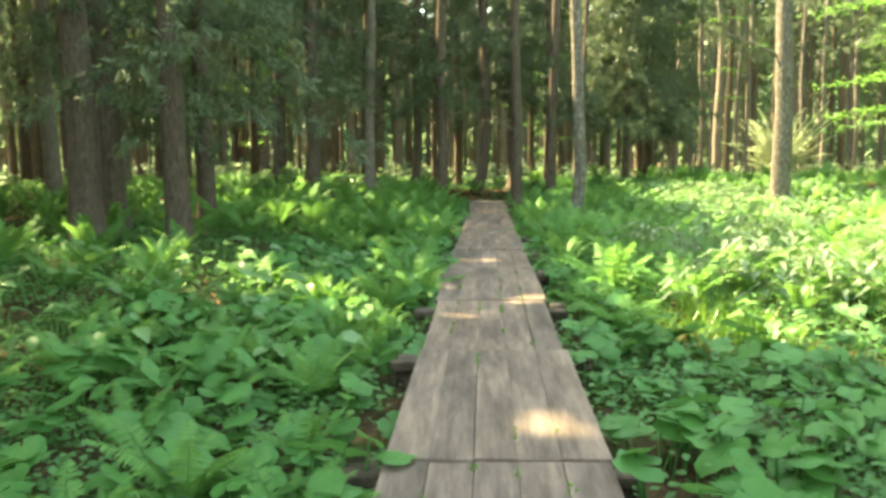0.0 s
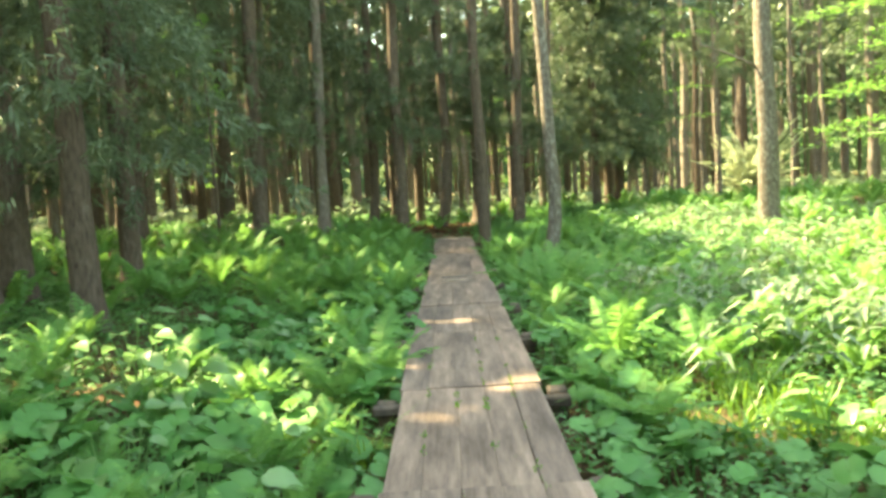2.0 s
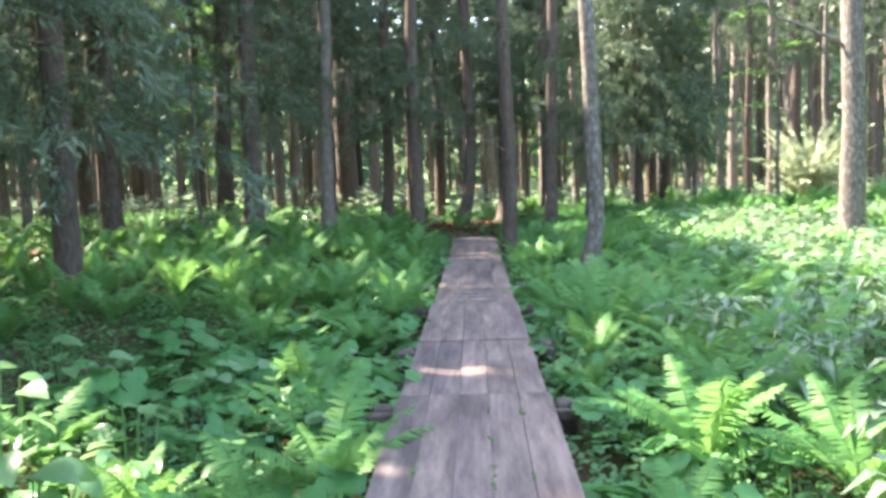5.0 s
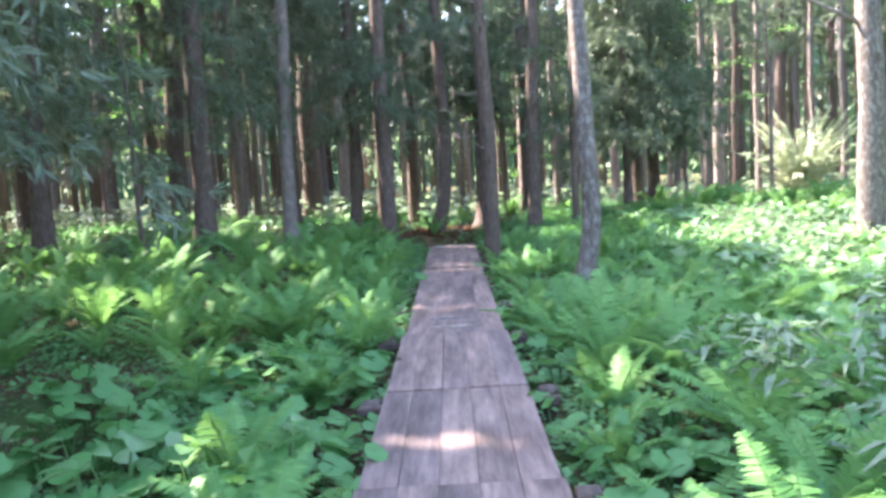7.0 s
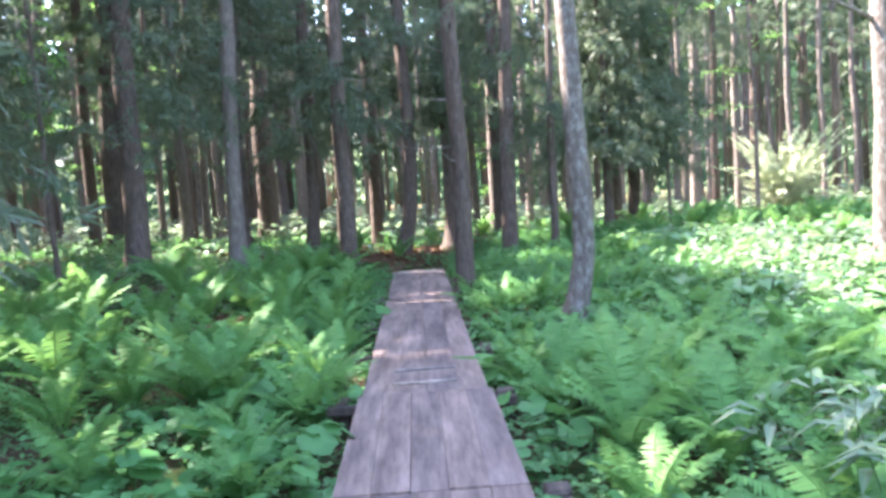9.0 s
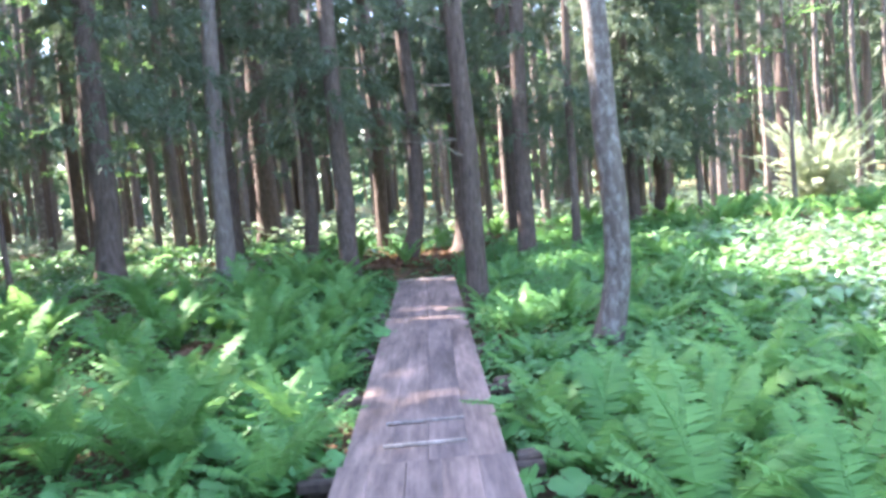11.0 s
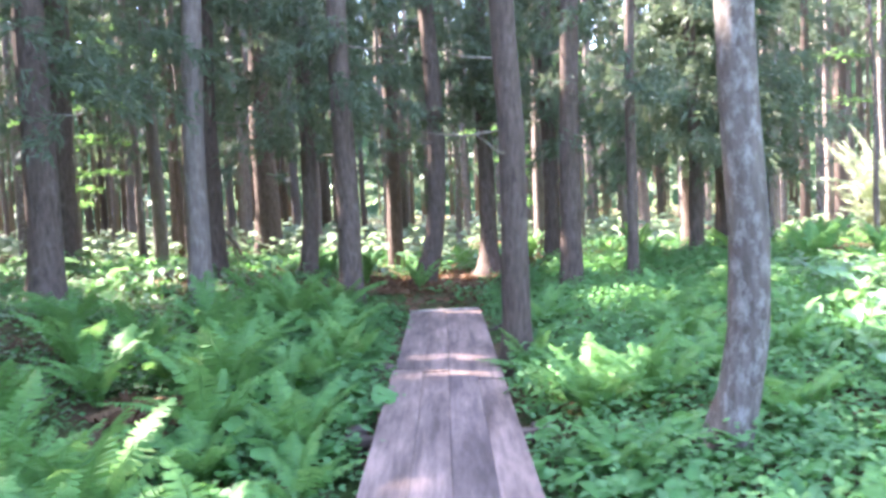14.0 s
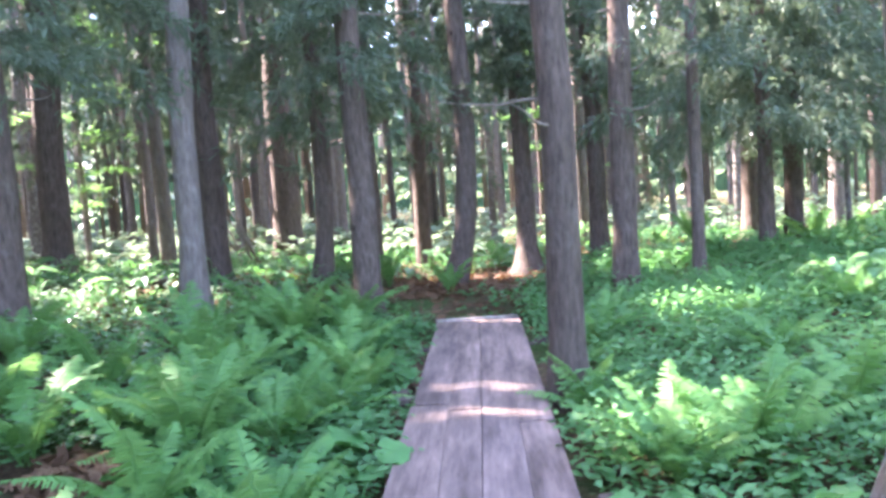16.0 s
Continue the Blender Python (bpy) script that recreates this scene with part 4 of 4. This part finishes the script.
herb_cover("ground_cover", "dense carpet of low blue-green herbs under the trees", 50, 0.6, 5.4, 15.5, 26, 52000, HERB, 0.065, 0.34)
herb_cover("ground_cover", "dense low herbs beside the end of the boardwalk", 51, -2.6, -0.6, 17.5, 24, 18000, HERB, 0.065, 0.26)
herb_cover("ground_cover", "pale leafy herbs, lightened further as by sun glare", 52, 4.2, 9.5, 14.5, 23.5, 15000, PALE_GLARE_HERB, 0.11, 0.5)
herb_cover("ground_cover", "sparse pale small-leaved herbs over brown litter", 53, -7.5, -2.4, 18.8, 26, 9000, PALE_GLARE_HERB, 0.065, 0.2)
herb_cover("undergrowth", "haze-greyed green undergrowth far back between the trunks", 46, -34, 36, 33, 62, 27000, HAZED_LEAF, 0.29, 0.8)


# ---- shrubs ----
def young_conifer(x, y):
    """A feathery yellow-green young conifer; its needle colour is paled for sun glare."""
    rnd = random.Random(51)
    tree = tagged(new("young_conifer"), "bushy feathery yellow-green young conifer, needles paled as if sunlit", "shrub")
    tree.location = (x, y, ground_z(x, y))
    tree.scale = (1.6, 1.6, 1.6)
    s = Shape()
    s.tube([Vector((0, 0, -0.1)), Vector((0.03, 0, 0.9)), Vector((0, 0, 1.75))], [0.03, 0.02, 0.006], 6)
    part("stem", s.mesh("stem", BARK), tree)
    for n in range(84):
        s = Shape()
        z = 0.02 + 0.75 * (n / 84) ** 1.3
        a = n * 2.4 + rnd.uniform(-0.5, 0.5)
        ln = (1.55 - 0.35 * n / 84) * rnd.uniform(0.5, 1.1)
        rise = rnd.uniform(0.55, 1.7)
        out = Vector((math.cos(a), math.sin(a), 0)) * rnd.uniform(0.55, 0.95)
        pts = [Vector((0, 0, z)) + out * ln * t + Vector((0, 0, ln * (rise * t - 0.5 * t * t))) for t in (0, 0.25, 0.5, 0.75, 1)]
        s.tube(pts, [0.009, 0.007, 0.005, 0.003, 0.0015], 4, cap=False)
        side = Vector((-out.y, out.x, 0))
        for j in range(64):
            t = 0.1 + 0.9 * (j + rnd.random()) / 64
            k = min(3, int(t * 4))
            p = pts[k].lerp(pts[k + 1], t * 4 - k)
            for sy in (-1, 1):
                d = (side * sy * rnd.uniform(0.4, 1.1) + out * rnd.uniform(0.5, 1.1) + Vector((0, 0, rnd.uniform(-0.5, 0.35)))).normalized()
                w = 0.17 * (1.15 - t) * rnd.uniform(0.5, 1.3) + 0.03
                s.blade(p, p + d * w, rand_dir(rnd).cross(d).normalized(), 0.011)
        part("branch", s.mesh("branch", NEEDLE_YOUNG_SUNLIT), tree)


young_conifer(11.6, 33.7)


def leafy_spray(rnd, pts, count, size, flat=0.22):
    s = Shape()
    s.tube(pts, [0.02 * (1 - 0.85 * k / (len(pts) - 1)) for k in range(len(pts))], 5, cap=False)
    for _ in range(count):
        t = rnd.random() ** 0.7 * (len(pts) - 1.001)
        k = int(t)
        p = pts[k].lerp(pts[k + 1], t - k) + Vector((rnd.gauss(0, 0.2), rnd.gauss(0, 0.2), rnd.gauss(0, 0.045)))
        a = rnd.uniform(0, 6.28)
        d = Vector((math.cos(a), math.sin(a), rnd.uniform(-flat, flat * 0.5))).normalized()
        z = size * rnd.uniform(0.7, 1.3)
        s.blade(p, p + d * z, Vector((-d.y, d.x, rnd.uniform(-0.3, 0.3))).normalized(), z * 0.32)
    return s


def broadleaf_tree(seed, x, y, h, low, reach, sprays, leaves, size, r):
    rnd = random.Random(seed)
    tree = tagged(new("broadleaf_tree"), "slender broadleaf tree with layered bright green leaves", "tree", "broadleaf trees")
    tree.location = (x, y, ground_z(x, y) - 0.03)
    s, _, _ = trunk_shape(r, h, rnd.uniform(-0.02, 0.02), 0, 0.04, 0.3, 10, seed)
    part("trunk", s.mesh("trunk", PALE_BARK, True), tree)
    for n in range(sprays):
        z = low + (h - low) * (n + rnd.random()) / sprays
        a = rnd.uniform(0, 6.28)
        ln = reach * rnd.uniform(0.6, 1.1)
        out = Vector((math.cos(a), math.sin(a), 0))
        pts = [Vector((0, 0, z)) + out * ln * t + Vector((0, 0, ln * (0.3 * t - 0.3 * t * t))) for t in (0, 0.3, 0.6, 1)]
        stuff(part("leafy_branch", leafy_spray(rnd, pts, leaves, size).mesh("leafy_branch", BRIGHT), tree))


for k, args in enumerate(((9.1, 17.2, 6.5, 1.7, 2.4, 44, 260, 0.11, 0.07), (6.2, 28.0, 7.0, 2.4, 1.4, 9, 70, 0.12, 0.045), (13.2, 23.0, 9.0, 2.4, 2.4, 20, 140, 0.13, 0.1),
                           (9.0, 29.5, 9.0, 2.6, 1.9, 8, 80, 0.12, 0.06), (15.5, 30.0, 10.0, 1.5, 3.0, 26, 170, 0.15, 0.1), (11.5, 12.5, 9.0, 3.0, 2.6, 20, 150, 0.12, 0.09),
                           (-9.5, 34.0, 8.0, 1.6, 2.2, 20, 120, 0.15, 0.07), (18.0, 20.0, 10.0, 1.5, 3.2, 26, 170, 0.15, 0.1), (2.6, 36.0, 6.0, 1.0, 2.0, 18, 120, 0.15, 0.06))):
    broadleaf_tree(800 + k, *args)


# ---- fallen wood and litter ----
def fallen(name, label, a, b, r, seed):
    rnd = random.Random(seed)
    a, b = (Vector((x, y, ground_z(x, y) + r * 0.7)) for x, y in (a, b))
    pts = [a.lerp(b, t / 6) + Vector((rnd.gauss(0, 0.03), rnd.gauss(0, 0.05), rnd.gauss(0, 0.02))) for t in range(7)]
    log = tagged(new(name), label, "fallen wood")
    s = Shape()
    s.tube(pts, [r * rnd.uniform(0.8, 1.1) * (1 - 0.06 * k) for k in range(7)], 9, rnd, 0.05)
    part("log", s.mesh("log", DEAD_WOOD, True), log)


fallen("fallen_log", "bare fallen log lying on the forest floor", (-5.81, 26.03), (-4.10, 25.00), 0.09, 1)
fallen("fallen_branch", "thin dead branch lying among the herbs", (-4.6, 26.2), (-2.9, 25.4), 0.045, 2)
fallen("fallen_branch", "thin dead branch lying among the herbs", (-6.6, 23.4), (-4.9, 24.4), 0.05, 3)
fallen("fallen_branch", "thin dead branch lying among the herbs", (-6.9, 31.5), (-4.2, 33.0), 0.06, 4)
fallen("fallen_branch", "thin dead branch lying among the herbs", (3.4, 29.5), (5.2, 28.7), 0.05, 5)


def litter(seed, count, x0, x1, y0, y1):
    rnd = random.Random(seed)
    s = Shape()
    for _ in range(count):
        x, y = rnd.uniform(x0, x1), rnd.uniform(y0, y1)
        if abs(x) < 0.6 and y < 24:
            continue
        p = Vector((x, y, ground_z(x, y) + rnd.uniform(0.01, 0.04)))
        d = rand_dir(rnd)
        d.z *= 0.3
        ln = rnd.uniform(0.06, 0.2)
        s.blade(p, p + d.normalized() * ln, rand_dir(rnd).cross(d).normalized(), ln * 0.2)
    tagged(new("leaf_litter", s.mesh("leaf_litter", LITTER)), "dry brown leaves and twigs scattered on the soil", "leaf litter", kind="stuff")


litter(61, 8000, -9, 8, 22.5, 34)
litter(63, 420, -2.85, -2.15, 18.7, 19.35)
litter(66, 900, -3.6, -1.8, 26.6, 28.6)


def dead_fern(x, y):
    """Last year's fronds, collapsed and brown."""
    rnd = random.Random(67)
    plant = tagged(new("dead_fern"), "collapsed brown dead fern on bare soil", "fern")
    plant.location = (x, y, ground_z(x, y) + 0.03)
    for n in range(9):
        me = frond(1450 + n, rnd.uniform(0.4, 0.6), 14, 0.9).mesh("frond", LITTER)
        a = 2 * math.pi * n / 9 + rnd.uniform(-0.3, 0.3)
        part("frond", me, plant, Euler((rnd.uniform(-0.4, 0.4), rnd.uniform(0.75, 1.0), a)).to_matrix().to_4x4())


dead_fern(-2.5, 19.05)
litter(64, 2200, -1.2, 1.8, 25.2, 28.2)
litter(65, 3800, -8.5, -3.0, 22, 31)


def seam_weeds():
    """Moss and seedlings in the joints between the planks."""
    rnd = random.Random(66)
    s = Shape()
    for _ in range(46):
        x, y = rnd.choice((-0.325, -0.11, 0.1, 0.315)), rnd.uniform(2.5, 10.5)
        for _ in range(12):
            p = Vector((x + rnd.gauss(0, 0.008), y + rnd.gauss(0, 0.05), 0.006))
            d = Vector((rnd.gauss(0, 0.5), rnd.gauss(0, 0.5), rnd.uniform(0.2, 1))).normalized()
            ln = rnd.uniform(0.008, 0.03)
            s.blade(p, p + d * ln, rand_dir(rnd).cross(d).normalized(), ln * 0.3)
    tagged(new("seam_moss", s.mesh("seam_moss", GRASS)), "yellow-green moss growing in the plank joints", "moss", kind="stuff")


seam_weeds()


# ---- far woods ----
def far_woods():
    """The mass of leaves and trunks at the back of the forest, past what can be counted."""
    rnd = random.Random(77)
    for name, material, count, z0, z1, size, label in (("far_foliage", NEEDLE, 26000, 1.5, 23, 1.1, "dark conifer foliage far back in the woods"),
                                                      ("far_foliage", HAZED_LEAF, 9000, 0.2, 9, 0.8, "foliage greyed as by haze far back in the woods"),
                                                      ("far_foliage", NEEDLE, 9500, 7, 21, 0.8, "dark conifer tops behind the nearer trees")):
        s = Shape()
        for _ in range(count):
            a, r = rnd.uniform(0, 2 * math.pi), rnd.uniform(52, 74)
            if z0 == 7:
                a, r = rnd.uniform(-0.6, 0.7), rnd.uniform(38, 52)
            z = z0 + (z1 - z0) * rnd.random() ** (0.9 if material is NEEDLE else 1.8)
            p = Vector((r * math.sin(a), 10 + r * math.cos(a), z))
            if noise.noise((p.x * 0.13, p.y * 0.13, z * 0.3)) < -0.15:
                continue
            d = rand_dir(rnd)
            s.blade(p, p + d * size * rnd.uniform(0.6, 1.4), rand_dir(rnd).cross(d).normalized(), size * 0.3)
        tagged(new(name, s.mesh(name, material)), label, "foliage", kind="stuff")
    s = Shape()
    for n in range(500):
        a, r = rnd.uniform(0, 2 * math.pi), rnd.uniform(54, 82)
        if n >= 330:
            a, r = rnd.uniform(-0.75, 0.7), rnd.uniform(34, 62)
        x, y = r * math.sin(a), 10 + r * math.cos(a)
        w = rnd.uniform(0.12, 0.26) if n < 330 else rnd.uniform(0.06, 0.15)
        s.tube([Vector((x, y, -1)), Vector((x + rnd.uniform(-0.3, 0.3), y, 17))], [w, w * 0.5], 6)
    tagged(new("far_trunks", s.mesh("far_trunks", GREY_BARK, True)), "distant straight trunks at the back of the woods", "trees", kind="stuff")
    s = Shape()
    for k in range(72):
        a, b = 2 * math.pi * k / 72, 2 * math.pi * (k + 1) / 72
        h0, h1 = 17 + 3 * noise.noise((k * 0.7, 0, 0)), 17 + 3 * noise.noise(((k + 1) % 72 * 0.7, 0, 0))
        s.face(*(Vector((88 * math.sin(c), 10 + 88 * math.cos(c), z)) for c, z in ((a, -3), (b, -3), (b, h1), (a, h0))))
    m, nt, out = nodes_of("far_wood_mass")
    n1 = node(nt, "ShaderNodeTexNoise", Vector=coords(nt, (1, 1, 0.6)), Scale=0.9, Detail=6.0, Roughness=0.7)
    p = node(nt, "ShaderNodeBsdfPrincipled", Base_Color=ramp(nt, n1.outputs["Fac"], [(0.35, (0.015, 0.035, 0.012)), (0.6, (0.05, 0.1, 0.03)), (0.75, (0.1, 0.18, 0.04))]), Roughness=0.9)
    nt.links.new(p.outputs[0], out.inputs[0])
    tagged(new("backdrop", s.mesh("backdrop", m)), "dim green woodland closing the view in the distance", "backdrop", kind="structure")


far_woods()


def brush_pile(x, y):
    """Dead branches leaning together."""
    rnd = random.Random(91)
    pile = tagged(new("brush_pile"), "pile of bare dead branches leaning together", "brush pile")
    pile.location = (x, y, ground_z(x, y))
    for n in range(9):
        a = rnd.uniform(0, 6.28)
        foot = Vector((math.cos(a), math.sin(a), 0)) * rnd.uniform(0.4, 1.0)
        top = Vector((rnd.uniform(-0.2, 0.2), rnd.uniform(-0.2, 0.2), rnd.uniform(0.7, 1.3)))
        s = Shape()
        pts = [foot.lerp(top, t / 4) + Vector((rnd.gauss(0, 0.03), rnd.gauss(0, 0.03), rnd.gauss(0, 0.02) if t else -0.03)) for t in range(5)]
        s.tube(pts, [0.035, 0.03, 0.026, 0.02, 0.01], 6)
        part("branch", s.mesh("branch", DEAD_WOOD, True), pile)


brush_pile(-4.9, 30.5)
